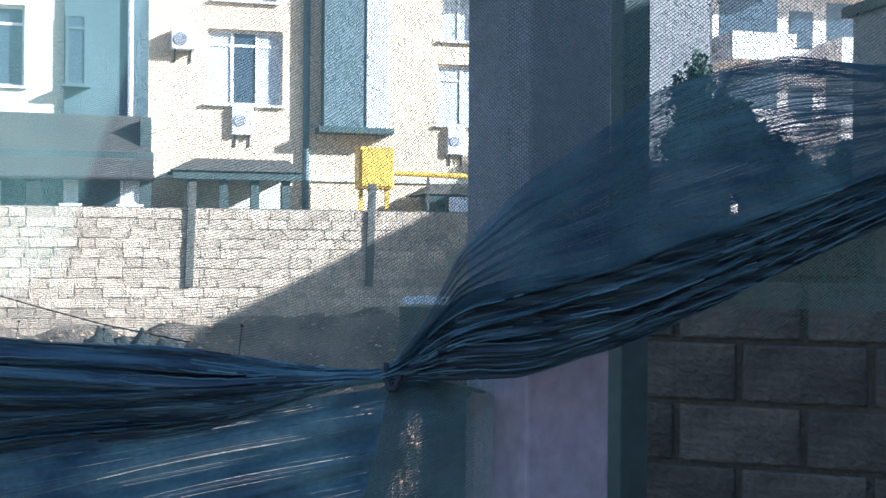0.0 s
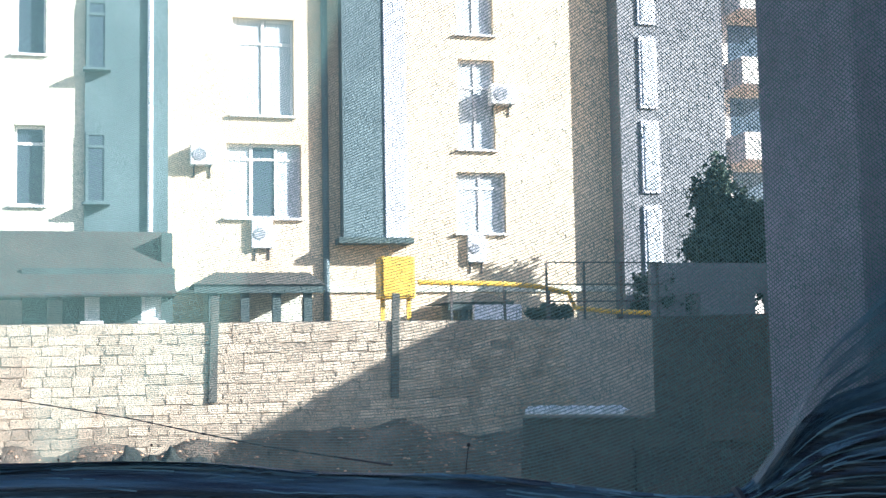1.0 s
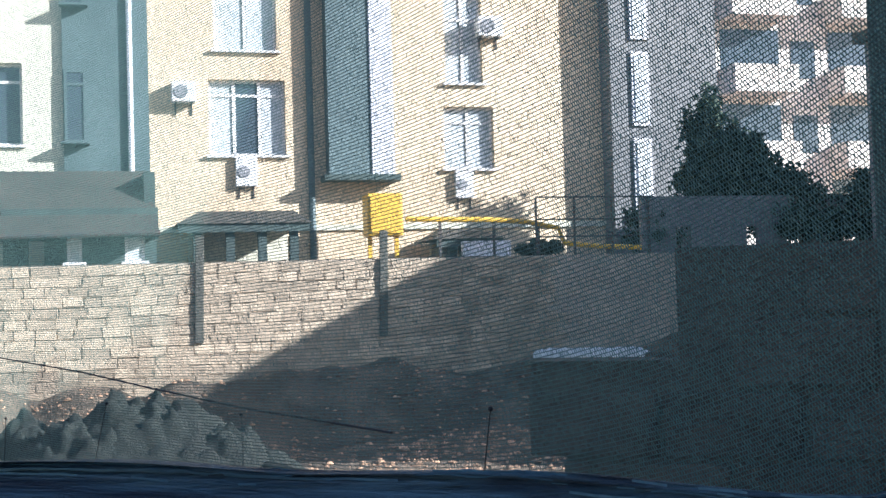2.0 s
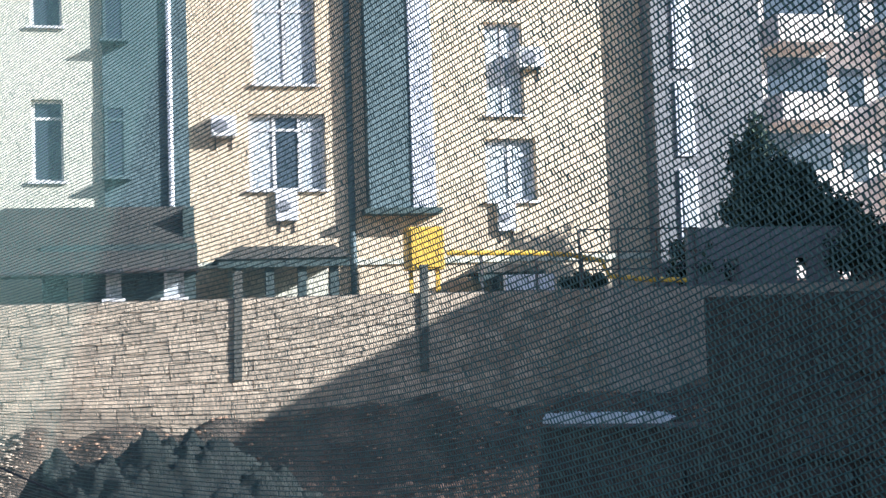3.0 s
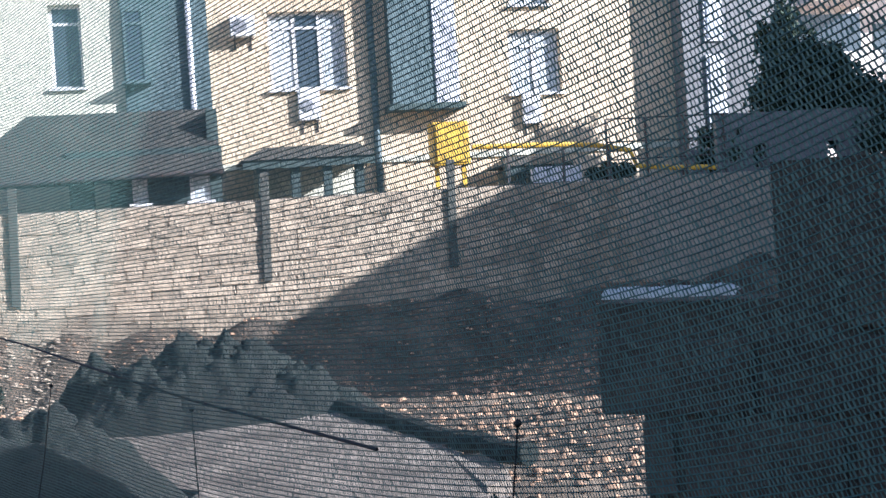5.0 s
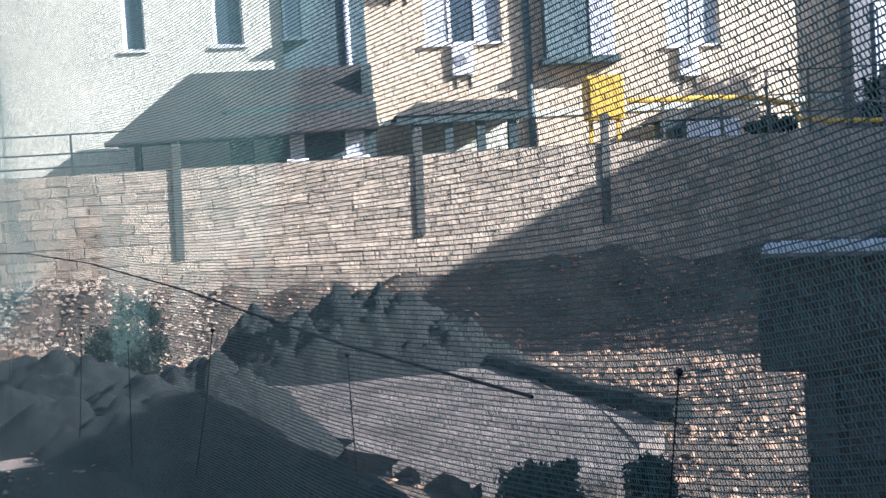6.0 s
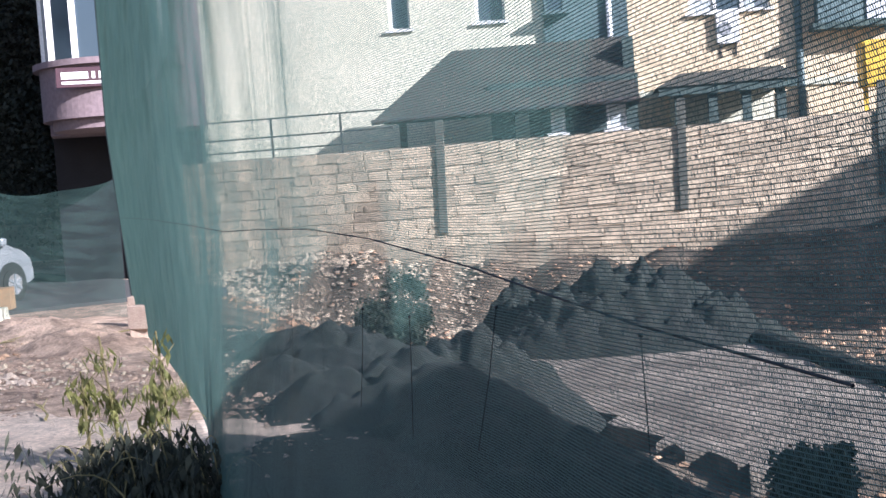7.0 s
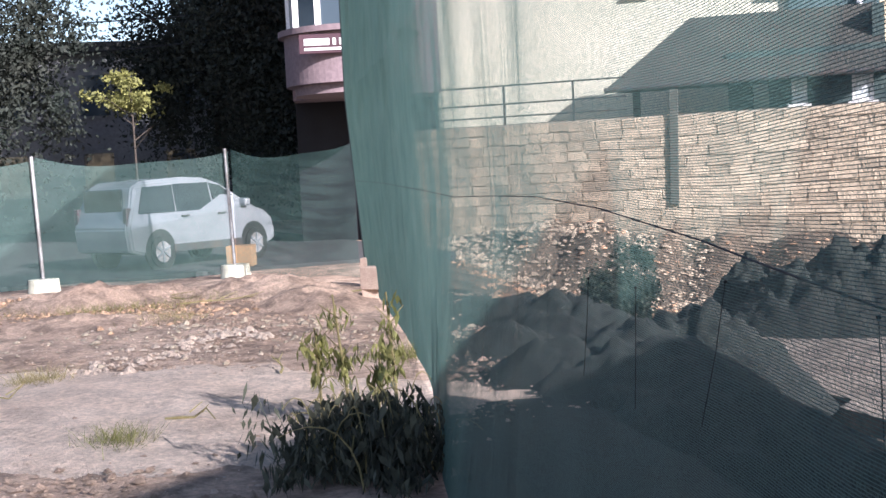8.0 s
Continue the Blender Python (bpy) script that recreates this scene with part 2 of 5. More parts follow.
SD = Vector((-math.sin(NET_AZ), math.cos(NET_AZ), 0))
ND = Vector((math.cos(NET_AZ), math.sin(NET_AZ), 0))
NET_D = 0.6
NET_END = 17.0

# ---- ground: one sheet, with the excavation ----
def ground_height(x, y):
    p = Vector((x, y, 0))
    d, s = p.dot(ND) - NET_D, p.dot(SD)
    c = -x * math.sin(TH) + y * math.cos(TH)
    u = x * math.cos(TH) + y * math.sin(TH)
    z = 0.05 * noise.noise(Vector((x * 0.5, y * 0.5, 0))) + 0.025 * noise.noise(Vector((x * 2.1, y * 2.1, 3)))
    if d > 0.5:
        k = min(1.0, max(0.0, (d - 0.6) / 3.5))
        k = k * k * (3 - 2 * k)
        e = min(1.0, max(0.0, (u + 11) / 1.5))
        rough = noise.noise(Vector((u * 0.35, 1.7, 4))) + 0.5 * noise.noise(Vector((u * 1.1, c * 0.5, 2)))
        bank = min(1.0, max(0.0, (c - 23.2 + 1.2 * rough) / 2.6))
        pit = -1.2 + (1.15 + 0.6 * rough) * bank * bank * (3 - 2 * bank) + 0.22 * noise.noise(Vector((x * 0.25, y * 0.25, 7))) + 0.12 * noise.noise(Vector((x * 1.3, y * 1.3, 9)))
        z = z * (1 - k * e) + pit * k * e
    if c > 26.4 and u > -9.9:
        z = 2.45
    return z


def foot_line(s):
    """Where the soil with painted shade begins beside the net, past its plane."""
    return 0.12 - 0.3 * np.exp(-((s - 5.6) / 2.2) ** 2)


def build_ground():
    xs = np.concatenate([[-900, -300, -120, -60, -40], np.arange(-30, -16, 0.4), np.arange(-16, 8, 0.2), np.arange(8, 22, 0.4), [26, 40, 80, 200, 900]])
    ys = np.concatenate([[-900, -200, -60, -20, -8], np.arange(-4, 28, 0.2), [34, 40, 60, 120, 400, 1500]])
    v = np.array([(x, y, ground_height(x, y)) for y in ys for x in xs])
    w = len(xs)
    edge = v[:, :2] @ np.array(ND)[:2] - NET_D - foot_line(v[:, :2] @ np.array(SD)[:2])
    near = (np.abs(edge) < 0.11) & (v[:, 1] > -4)
    v[near, :2] -= np.outer(edge[near], np.array(ND)[:2])
    f = np.array([(j * w + i, j * w + i + 1, (j + 1) * w + i + 1, (j + 1) * w + i) for j in range(len(ys) - 1) for i in range(w - 1)])
    ob = mesh_np("ground", v, f, M_DIRT)
    # pit and net strip take darker soil copies that hold their shade
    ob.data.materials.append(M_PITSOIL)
    ob.data.materials.append(M_SHADESOIL)
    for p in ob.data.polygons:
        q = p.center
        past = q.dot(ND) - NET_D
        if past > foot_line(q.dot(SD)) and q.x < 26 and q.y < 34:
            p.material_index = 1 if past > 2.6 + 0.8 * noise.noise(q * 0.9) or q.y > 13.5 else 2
    for p in ob.data.polygons:
        p.use_smooth = True
    tagged(ob, "bare brown soil lot with an excavated pit beside it", "ground", kind="structure")


build_ground()


# ---- the far terrace ----
def pit_wall():
    ob = finish("wall_pit", boxes((-10.25, 26, 26.1, 26.6, -2.4, 2.42)), M_MORTAR)
    ob.matrix_world = TERRACE
    tagged(ob, "old stone retaining wall round the excavation", "wall", kind="structure")
    return ob


WALL_PIT = pit_wall()


def holed_wall(u0, u1, c0, c1, z0, z1, holes):
    us = sorted({u0, u1, *[h[k] for h in holes for k in (0, 1)]})
    zs = sorted({z0, z1, *[h[k] for h in holes for k in (2, 3)]})
    cells = []
    for a, b in zip(us, us[1:]):
        run = None
        for lo, hi in zip(zs, zs[1:]):
            mu, mz = (a + b) / 2, (lo + hi) / 2
            if any(h[0] < mu < h[1] and h[2] < mz < h[3] for h in holes):
                if run:
                    cells.append((a, b, c0, c1, *run))
                run = None
            else:
                run = (run[0], hi) if run else (lo, hi)
        if run:
            cells.append((a, b, c0, c1, *run))
    bm = boxes(*cells)
    bmesh.ops.remove_doubles(bm, verts=bm.verts[:], dist=0.001)
    return bm


def window(parent, u0, u1, c, z0, z1, mullions=1, transom=0.0, pale=False, frame_mat=None):
    fr = 0.07
    bars = []
    paint = frame_mat or M_WHITE
    rects = [(u0, u1, c, c + 0.08, z0, z0 + fr), (u0, u1, c, c + 0.08, z1 - fr, z1), (u0, u0 + fr, c, c + 0.08, z0 + fr, z1 - fr), (u1 - fr, u1, c, c + 0.08, z0 + fr, z1 - fr)]
    for k in range(mullions):
        m = u0 + (u1 - u0) * (k + 1) / (mullions + 1)
        bars.append((m - 0.045, m + 0.045, c - 0.01, c + 0.07, z0 + fr, z1 - fr))
    if transom:
        zt = z0 + (z1 - z0) * transom
        bars.append((u0 + fr, u1 - fr, c - 0.004, c + 0.066, zt - 0.035, zt + 0.035))
    fb = boxes(*rects)
    bmesh.ops.remove_doubles(fb, verts=fb.verts[:], dist=0.001)
    w = part("window", fb, paint, parent, "plastic window frame")
    for r in bars:
        part("bar", boxes(r), paint, w)
    for k in range(mullions + 1):
        a, b = u0 + (u1 - u0) * k / (mullions + 1), u0 + (u1 - u0) * (k + 1) / (mullions + 1)
        dark = mullions == 2 and k == 1
        part("pane", boxes((a + 0.06, b - 0.06, c + 0.03, c + 0.045, z0 + 0.06, z1 - 0.06)), M_GLASS if (dark or not pale) else M_CURTAIN, w)
    part("sill", boxes((u0 - 0.08, u1 + 0.08, c - 0.3, c + 0.02, z0 - 0.06, z0)), paint, w)
    return w


def main_house():
    h = group_thing("apartment_house", "cream rendered apartment house with projecting bays above the pit", "house", TERRACE)
    Z1 = 15.0
    holes = [(2.48, 4.43, 5.3, 7.25), (2.65, 4.25, 8.0, 10.6), (2.6, 4.4, 11.3, 13.3), (8.75, 9.8, 7.25, 9.75), (8.66, 10.05, 4.95, 6.62), (8.75, 9.8, 10.45, 12.6)]
    part("wall", holed_wall(1.0, 13.2, 31.0, 31.35, 2.4, Z1, holes), M_CREAM, h)
    window(h, 2.48, 4.43, 31.18, 5.3, 7.25, 2, 0.8, True)
    window(h, 2.65, 4.25, 31.18, 8.0, 10.6, 1, 0.75, True)
    window(h, 2.6, 4.4, 31.18, 11.3, 13.3, 1, 0.75, True)
    window(h, 8.75, 9.8, 31.18, 7.25, 9.75, 1, 0.7, True)
    window(h, 8.66, 10.05, 31.18, 4.95, 6.62, 1, 0.75, True)
    window(h, 8.75, 9.8, 31.18, 10.45, 12.6, 1, 0.7, True)
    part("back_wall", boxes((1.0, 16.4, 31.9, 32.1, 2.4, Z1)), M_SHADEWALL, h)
    # left wing
    lholes = [(-2.75, -2.0, 5.55, 7.57), (-2.75, -2.0, 9.38, 11.4), (-4.95, -4.4, 5.55, 7.57), (-4.95, -4.4, 9.38, 11.4)]
    part("wing_wall", holed_wall(-11.0, -1.05, 31.0, 31.35, 2.4, Z1, lholes), M_PALE, h, "pale greenish rendered wing")
    for a, b, lo, hi in lholes:
        window(h, a, b, 31.2, lo, hi, 0, 0.78)
    part("wing_back", boxes((-11.0, 1.0, 31.9, 32.1, 2.4, Z1)), M_SHADEWALL, h)
    # dark bay
    bay = part("bay", boxes((-1.05, 1.0, 30.85, 31.3, 4.85, Z1)), M_BAY, h, "grey green clad bay")
    for lo in (5.6, 9.0, 12.4):
        window(bay, -1.02, -0.5, 30.81, lo, lo + 1.8, 0, 0.8, False, M_BAY)
    part("downpipe", tube(bmesh.new(), [(0.55, 30.77, 4.8), (0.55, 30.77, Z1)], 0.07), M_RIB, bay, "pale round downpipe")
    part("bay_floor", boxes((-1.1, 1.03, 30.7, 31.3, 4.7, 4.85)), M_EXT, bay)
    # ribbed bay
    bay2 = part("bay", boxes((5.45, 7.15, 30.5, 31.0, 4.75, Z1)), M_BAY, h, "grey clad bay with white ribbed side")
    part("bay_floor", boxes((5.3, 7.3, 30.35, 31.0, 4.6, 4.75)), M_EXT, bay2)
    for k in range(9):
        part("rib", boxes((6.58 + k * 0.065, 6.62 + k * 0.065, 30.45, 30.5, 4.75, Z1)), M_RIB, bay2)
    part("side_sheet", boxes((6.56, 7.17, 30.47, 30.497, 4.75, Z1)), M_RIB, bay2)
    part("downpipe", tube(bmesh.new(), [(5.05, 30.9, 2.5), (5.05, 30.9, Z1)], 0.09), M_BAY, h)
    # return with a glazed stair strip; its shade is painted as grey
    part("return_wall", boxes((13.2, 16.4, 30.3, 31.3, 2.4, Z1)), M_SHADEWALL, h, "stair tower with its shade put into a grey wall colour")
    for k in range(5):
        strip = part("stair_window", boxes((13.8, 14.32, 30.23, 30.3, 3.65 + k * 2.38, 5.68 + k * 2.38)), M_RIB, h, "pale glazed stair window")
        part("pane", boxes((13.88, 14.24, 30.20, 30.23, 3.75 + k * 2.38, 5.58 + k * 2.38)), M_CURTAIN, strip)
    part("roof", boxes((-11.3, 16.6, 30.2, 33.0, Z1, Z1 + 0.3)), M_ROOF, h)
    part("cornice", boxes((1.0, 13.2, 30.93, 31.0, 3.35, 3.5)), M_PALE, h)
    return h


main_house()


def air_conditioner(u, c, z, w=0.8, hgt=0.55, deep=0.34):
    a = group_thing("air_conditioner", "white outdoor air conditioner unit fixed to the facade", "air conditioner", TERRACE @ pose(u, c, z), group="air conditioners")
    part("casing", boxes((-w / 2, w / 2, -deep, 0, 0, hgt), bevel=0.02), M_WHITE, a)
    g = bmesh.new()
    bmesh.ops.create_cone(g, segments=20, radius1=w * 0.28, radius2=w * 0.28, depth=0.03, cap_ends=True, matrix=pose(-w * 0.12, -deep - 0.01, hgt / 2, 90))
    part("fan_grille", g, M_CONC, a)
    for k in (-1, 1):
        part("bracket", boxes((k * w / 3 - 0.02, k * w / 3 + 0.02, -deep * 0.9, 0.0, -0.05, 0.0), (k * w / 3 - 0.02, k * w / 3 + 0.02, -0.04, 0.0, -0.3, -0.05)), M_STEEL, a)


air_conditioner(1.85, 31.0, 6.62, 0.6, 0.52)
air_conditioner(3.38, 31.0, 4.5, 0.55, 0.74, 0.16)
air_conditioner(9.95, 31.0, 8.48, 0.7)
air_conditioner(9.15, 31.0, 4.15, 0.5, 0.72, 0.16)


def hipped_roof(bm, u0, u1, c0, c1, z0, z1, inset):
    v = [bm.verts.new(p) for p in ((u0, c0, z0), (u1, c0, z0), (u1, c1, z0), (u0, c1, z0), (u0 + inset, c1, z1), (u1 - inset * 0.1, c1, z1))]
    for f in ((0, 1, 5, 4), (0, 4, 3), (1, 2, 5), (2, 3, 4, 5), (3, 2, 1, 0)):
        bm.faces.new([v[i] for i in f])
    return bm


def extension():
    h = group_thing("lean_to_house", "dark single storey extension with a weathered sloping roof", "house", TERRACE)
    part("wall", holed_wall(-1.08, 1.0, 28.0, 28.25, 2.4, 3.6, [(-0.95, -0.62, 2.55, 3.15), (0.3, 0.74, 2.55, 3.3)]), M_EXT, h)
    window(h, -0.95, -0.62, 28.05, 2.55, 3.15, 0, 0, True)
    window(h, 0.3, 0.74, 28.05, 2.55, 3.3, 0, 0, True)
    part("pier", boxes((-2.29, -1.77, 28.0, 28.25, 2.4, 3.1)), M_EXT, h)
    part("pier", boxes((-1.43, -1.083, 28.02, 28.25, 2.4, 3.1)), M_EXT, h)
    part("side_wall", boxes((0.75, 1.0, 28.25, 31.0, 2.4, 4.6)), M_EXT, h)
    part("upper_wall", boxes((-2.0, 1.0, 29.2, 29.5, 3.6, 4.7)), M_EXT, h)
    r = bmesh.new()
    hipped_roof(r, -4.9, 1.05, 27.3, 29.2, 3.1, 4.72, 1.7)
    part("roof", r, M_ROOF, h)
    part("gutter", tube(bmesh.new(), [(-4.9, 27.25, 3.08), (1.05, 27.25, 3.14)], 0.06), M_STEEL, h)
    part("fascia", boxes((-2.3, 1.04, 27.9, 27.99, 3.1, 3.75)), M_EXT, h)
    part("pillar", boxes((-4.4, -4.25, 28.0, 28.15, 2.4, 3.1)), M_WOOD, h)


extension()


def porch(u0, u1, z0, z1, label):
    h = group_thing("porch", label, "porch", TERRACE, group="porches")
    r = bmesh.new()
    hipped_roof(r, u0, u1, 28.3, 30.6, z0, z1, 0.7)
    part("roof", r, M_ROOF, h)
    part("fascia", boxes((u0 + 0.05, u1 - 0.05, 28.36, 28.42, z0 - 0.2, z0)), M_EXT, h)
    n = 4
    for k in range(n):
        x = u0 + 0.5 + (u1 - u0 - 0.9) * k / (n - 1)
        part("pillar", boxes((x - 0.1, x + 0.1, 28.5, 28.7, 2.4, z0)), M_EXT, h)
    part("back_panel", boxes((u0 + 0.4, u1 - 0.3, 30.3, 30.4, 2.4, z0)), M_PALE, h)


porch(1.45, 4.6, 3.4, 3.85, "small dark hipped porch roof on pillars")
porch(7.6, 9.4, 2.95, 3.3, "small dark shed roof on posts")


def low_wall():
    ob = finish("garden_wall", boxes((8.1, 9.3, 27.6, 27.8, 2.4, 2.85), bevel=0.02), M_RIB)
    ob.matrix_world = TERRACE
    tagged(ob, "low white garden wall behind the pit edge", "wall")


low_wall()


def gas_cabinet():
    g = group_thing("gas_cabinet", "yellow gas cabinet on legs under the bay", "cabinet", TERRACE @ pose(6.6, 29.6, 2.42))
    part("body", boxes((-0.45, 0.45, -0.35, 0.3, 0.68, 1.74), bevel=0.03), M_YELLOW, g)
    part("door", boxes((-0.39, 0.39, -0.39, -0.355, 0.74, 1.68), bevel=0.01), M_YELLOW, g)
    for x in (-0.34, 0.34):
        part("leg", boxes((x - 0.05, x + 0.05, -0.05, 0.05, 0, 0.68)), M_YELLOW, g)


gas_cabinet()


def gas_pipe():
    g = group_thing("gas_pipe", "thin yellow gas pipe on steel supports", "pipe", TERRACE)
    part("pipe", tube(bmesh.new(), [(6.5, 26.75, 3.34), (8.5, 26.75, 3.3), (9.4, 26.75, 3.24), (10.2, 26.75, 3.08), (10.35, 26.75, 2.72), (11.2, 26.75, 2.63), (12.6, 26.75, 2.57)], 0.06), M_YELLOW, g)
    for u, z in ((7.3, 3.28), (8.6, 3.24), (9.7, 3.15), (11.5, 2.58)):
        part("support", boxes((u - 0.03, u + 0.03, 26.73, 26.78, 2.42, z)), M_STEEL, g)


gas_pipe()


def railing(u0, u1, c, z0, z1, step, label):
    g = group_thing("railing", label, "railing", TERRACE, group="railings")
    for z in (z0 + 0.12, (z0 + z1) / 2, z1):
        part("rail", tube(bmesh.new(), [(u0, c, z), (u1, c, z)], 0.02, 6), M_STEEL, g)
    u = u0
    while u <= u1 + 0.01:
        part("post", boxes((u - 0.022, u + 0.022, c - 0.022, c + 0.022, 2.42, z1)), M_STEEL, g)
        u += step


railing(9.6, 12.6, 26.6, 2.75, 3.8, 0.95, "dark steel footbridge railing above the pit wall")
railing(-10.1, -4.3, 26.5, 2.5, 3.3, 1.55, "thin steel railing on the pit wall")


def fence_post_pit(u, z0, z1, name="timber_post"):
    b = boxes((-0.09, 0.09, -0.035, 0.035, 0, z1 - z0), bevel=0.01)
    ob = finish(name, b, M_WOOD)
    ob.matrix_world = TERRACE @ pose(u, 26.03, z0, 0, 1.5, 0)
    tagged(ob, "weathered dark post against the stone retaining wall", "post", group="posts on the pit wall")


fence_post_pit(1.75, 0.72, 3.0)
fence_post_pit(5.75, 0.72, 3.05)
fence_post_pit(-3.3, 0.55, 2.95)


# unseen house added to the side, whose shadow falls across the pit
def unseen_neighbour():
    h = group_thing("unseen_neighbour_house", "plain unseen house added to cast the shadow across the pit", "house", TERRACE)
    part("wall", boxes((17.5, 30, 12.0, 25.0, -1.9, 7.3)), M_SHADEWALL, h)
    part("roof", boxes((17.3, 30.2, 11.8, 25.2, 7.3, 7.55)), M_ROOF, h)


unseen_neighbour()


def tower():
    h = group_thing("tower_block", "distant pale apartment tower with stacked balconies", "building", pose(14.5, 46, 0, 0, 0, 16))
    part("wall", boxes((-5, 9, 0, 10, 0, 26)), M_TOWER, h)
    for k in range(8):
        z = 3.0 + k * 2.8
        for x in (-3.5, 1.0, 5.5):
            b = part("balcony", boxes((x - 1.3, x + 1.3, -1.2, 0, z, z + 1.0)), M_TOWER, h)
            part("opening", boxes((x - 1.2, x + 1.2, -0.02, 0.03, z + 1.0, z + 2.5)), M_GLASS, b)
        for x in (-1.3, 3.2):
            part("window", boxes((x - 0.5, x + 0.5, -0.03, 0.02, z + 0.7, z + 2.1)), M_GLASS, h)


tower()


def leaf_cloud(name, n, centre, radii, size, material, parent, rng, clumps=40, lower=-0.7, label=""):
    """A crown of many small leaves gathered in clumps."""
    d = rng.normal(size=(clumps, 3))
    d /= np.linalg.norm(d, axis=1)[:, None]
    d[:, 2] = np.maximum(d[:, 2], lower)
    cc = d * rng.uniform(0.45, 1.0, (clumps, 1)) * np.array(radii)
    which = rng.integers(0, clumps, n)
    p = cc[which] + rng.normal(size=(n, 3)) * np.array(radii) * rng.uniform(0.08, 0.2, (clumps, 1))[which] + np.array(centre)
    a = rng.normal(size=(n, 3))
    a /= np.linalg.norm(a, axis=1)[:, None]
    b = np.cross(a, rng.normal(size=(n, 3)))
    b /= np.linalg.norm(b, axis=1)[:, None]
    sz = size * rng.uniform(0.6, 1.4, (n, 1))
    v, f = blades(p, a * sz, b * sz * 0.5)
    return mesh_np(name, v, f, material, parent, label)


def tree(name, x, y, h, r, label, seed, material=M_LEAF, n=9000, size=0.11, base=0.0):
    rng = np.random.default_rng(seed)
    t = group_thing(name, label, "tree", pose(x, y, base), group="street trees")
    bm = tube(bmesh.new(), [(0, 0, 0), (0.08, 0.05, h * 0.25), (0.0, 0.1, h * 0.55), (0.1, 0, h * 0.85)], [0.2, 0.16, 0.1, 0.03], 10)
    for k in range(6):
        a = k * 1.1 + seed
        z = h * (0.3 + 0.08 * k)
        tube(bm, [(0.04, 0.05, z), (math.cos(a) * r * 0.4, math.sin(a) * r * 0.4, z + h * 0.1), (math.cos(a) * r * 0.8, math.sin(a) * r * 0.8, z + h * 0.16)], [0.08, 0.05, 0.015], 6)
    part("trunk", bm, M_BARK, t)
    leaf_cloud("crown", n, (0, 0, h * 0.58), (r, r, h * 0.44), size, material, t, rng, 90, -0.95)
    return t


def conifer(x, y, base, h, seed):
    rng = np.random.default_rng(seed)
    t = group_thing("conifer", "dark bushy conifer on the terrace behind the railing", "tree", TERRACE @ pose(x, y, base))
    part("trunk", tube(bmesh.new(), [(0, 0, 0), (0, 0, h * 0.95)], [0.14, 0.02], 8), M_BARK, t)
    leaf_cloud("crown", 6500, (0.1, 0, h * 0.68), (0.62, 0.6, h * 0.30), 0.09, M_CONIFER, t, rng, 30)
    leaf_cloud("bough", 6500, (0.15, 0, h * 0.42), (0.95, 0.8, h * 0.32), 0.1, M_CONIFER, t, rng, 34)
    leaf_cloud("bough", 6500, (1.2, 0, h * 0.42), (0.9, 0.8, h * 0.30), 0.1, M_CONIFER, t, rng, 34)
    leaf_cloud("bough", 5000, (2.3, 0, h * 0.28), (0.9, 0.7, h * 0.22), 0.1, M_CONIFER, t, rng, 30)


def parapet():
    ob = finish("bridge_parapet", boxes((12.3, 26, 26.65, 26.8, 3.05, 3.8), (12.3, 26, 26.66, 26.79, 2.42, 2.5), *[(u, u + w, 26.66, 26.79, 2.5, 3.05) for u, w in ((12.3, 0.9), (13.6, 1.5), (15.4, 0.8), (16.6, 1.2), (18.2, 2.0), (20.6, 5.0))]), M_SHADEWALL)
    ob.matrix_world = TERRACE
    tagged(ob, "dark footbridge side panel with gaps below, continuing the railing", "parapet", kind="structure")


parapet()



def shrub(x, y, base, rx, rz, seed, material=M_LEAF, n=2500, size=0.07, label="dark green leafy shrub on the pit bank", group="shrubs on the pit bank"):
    rng = np.random.default_rng(seed)
    t = group_thing("shrub", label, "shrub", pose(x, y, base), group=group)
    bm = bmesh.new()
    for k in range(5):
        a = k * 1.3 + seed
        tube(bm, [(0, 0, -0.1), (math.cos(a) * rx * 0.3, math.sin(a) * rx * 0.3, rz * 0.6), (math.cos(a) * rx * 0.6, math.sin(a) * rx * 0.6, rz * 1.1)], [0.03, 0.02, 0.006], 5)
    part("stem", bm, M_BARK, t)
    leaf_cloud("foliage", n, (0, 0, rz * 0.75), (rx, rx, rz * 0.8), size, material, t, rng, 26, -0.5)


conifer(14.75, 27.9, 2.4, 4.1, 3)
for k, (x, y, r, h) in enumerate(((8.6, 30.2, 1.1, 1.0), (10.2, 30.0, 1.2, 1.3), (4.9, 29.9, 0.8, 0.8))):
    shrub(x, y, 2.4, r, h, 90 + k, M_CONIFER, 3500, 0.07, "dense dark evergreen shrub behind the railing", "evergreen shrubs")


def bank_shrubs():
    for az, r, rx, top in ((25.6, 18.5, 0.62, -3.2), (2.3, 9, 0.26, -12.2), (7.0, 9.5, 0.36, -12.1)):
        x, y = -math.sin(radians(az)) * r, math.cos(radians(az)) * r
        g = ground_height(x, y)
        hgt = 1.55 + r * math.tan(radians(top)) - g
        shrub(x, y, g, rx, hgt / 1.7, int(az * 2), n=7000, size=0.035)


bank_shrubs()
# a shrub added in place of the dark mound on the terrace edge
shrub(9.9 * math.cos(TH) - 27.3 * math.sin(TH), 9.9 * math.sin(TH) + 27.3 * math.cos(TH), 2.42, 0.55, 0.26, 55, M_LEAF, 2500, 0.06, "low dark mound on the edge of the terrace, built as a leafy shrub", "shrubs on the terrace")


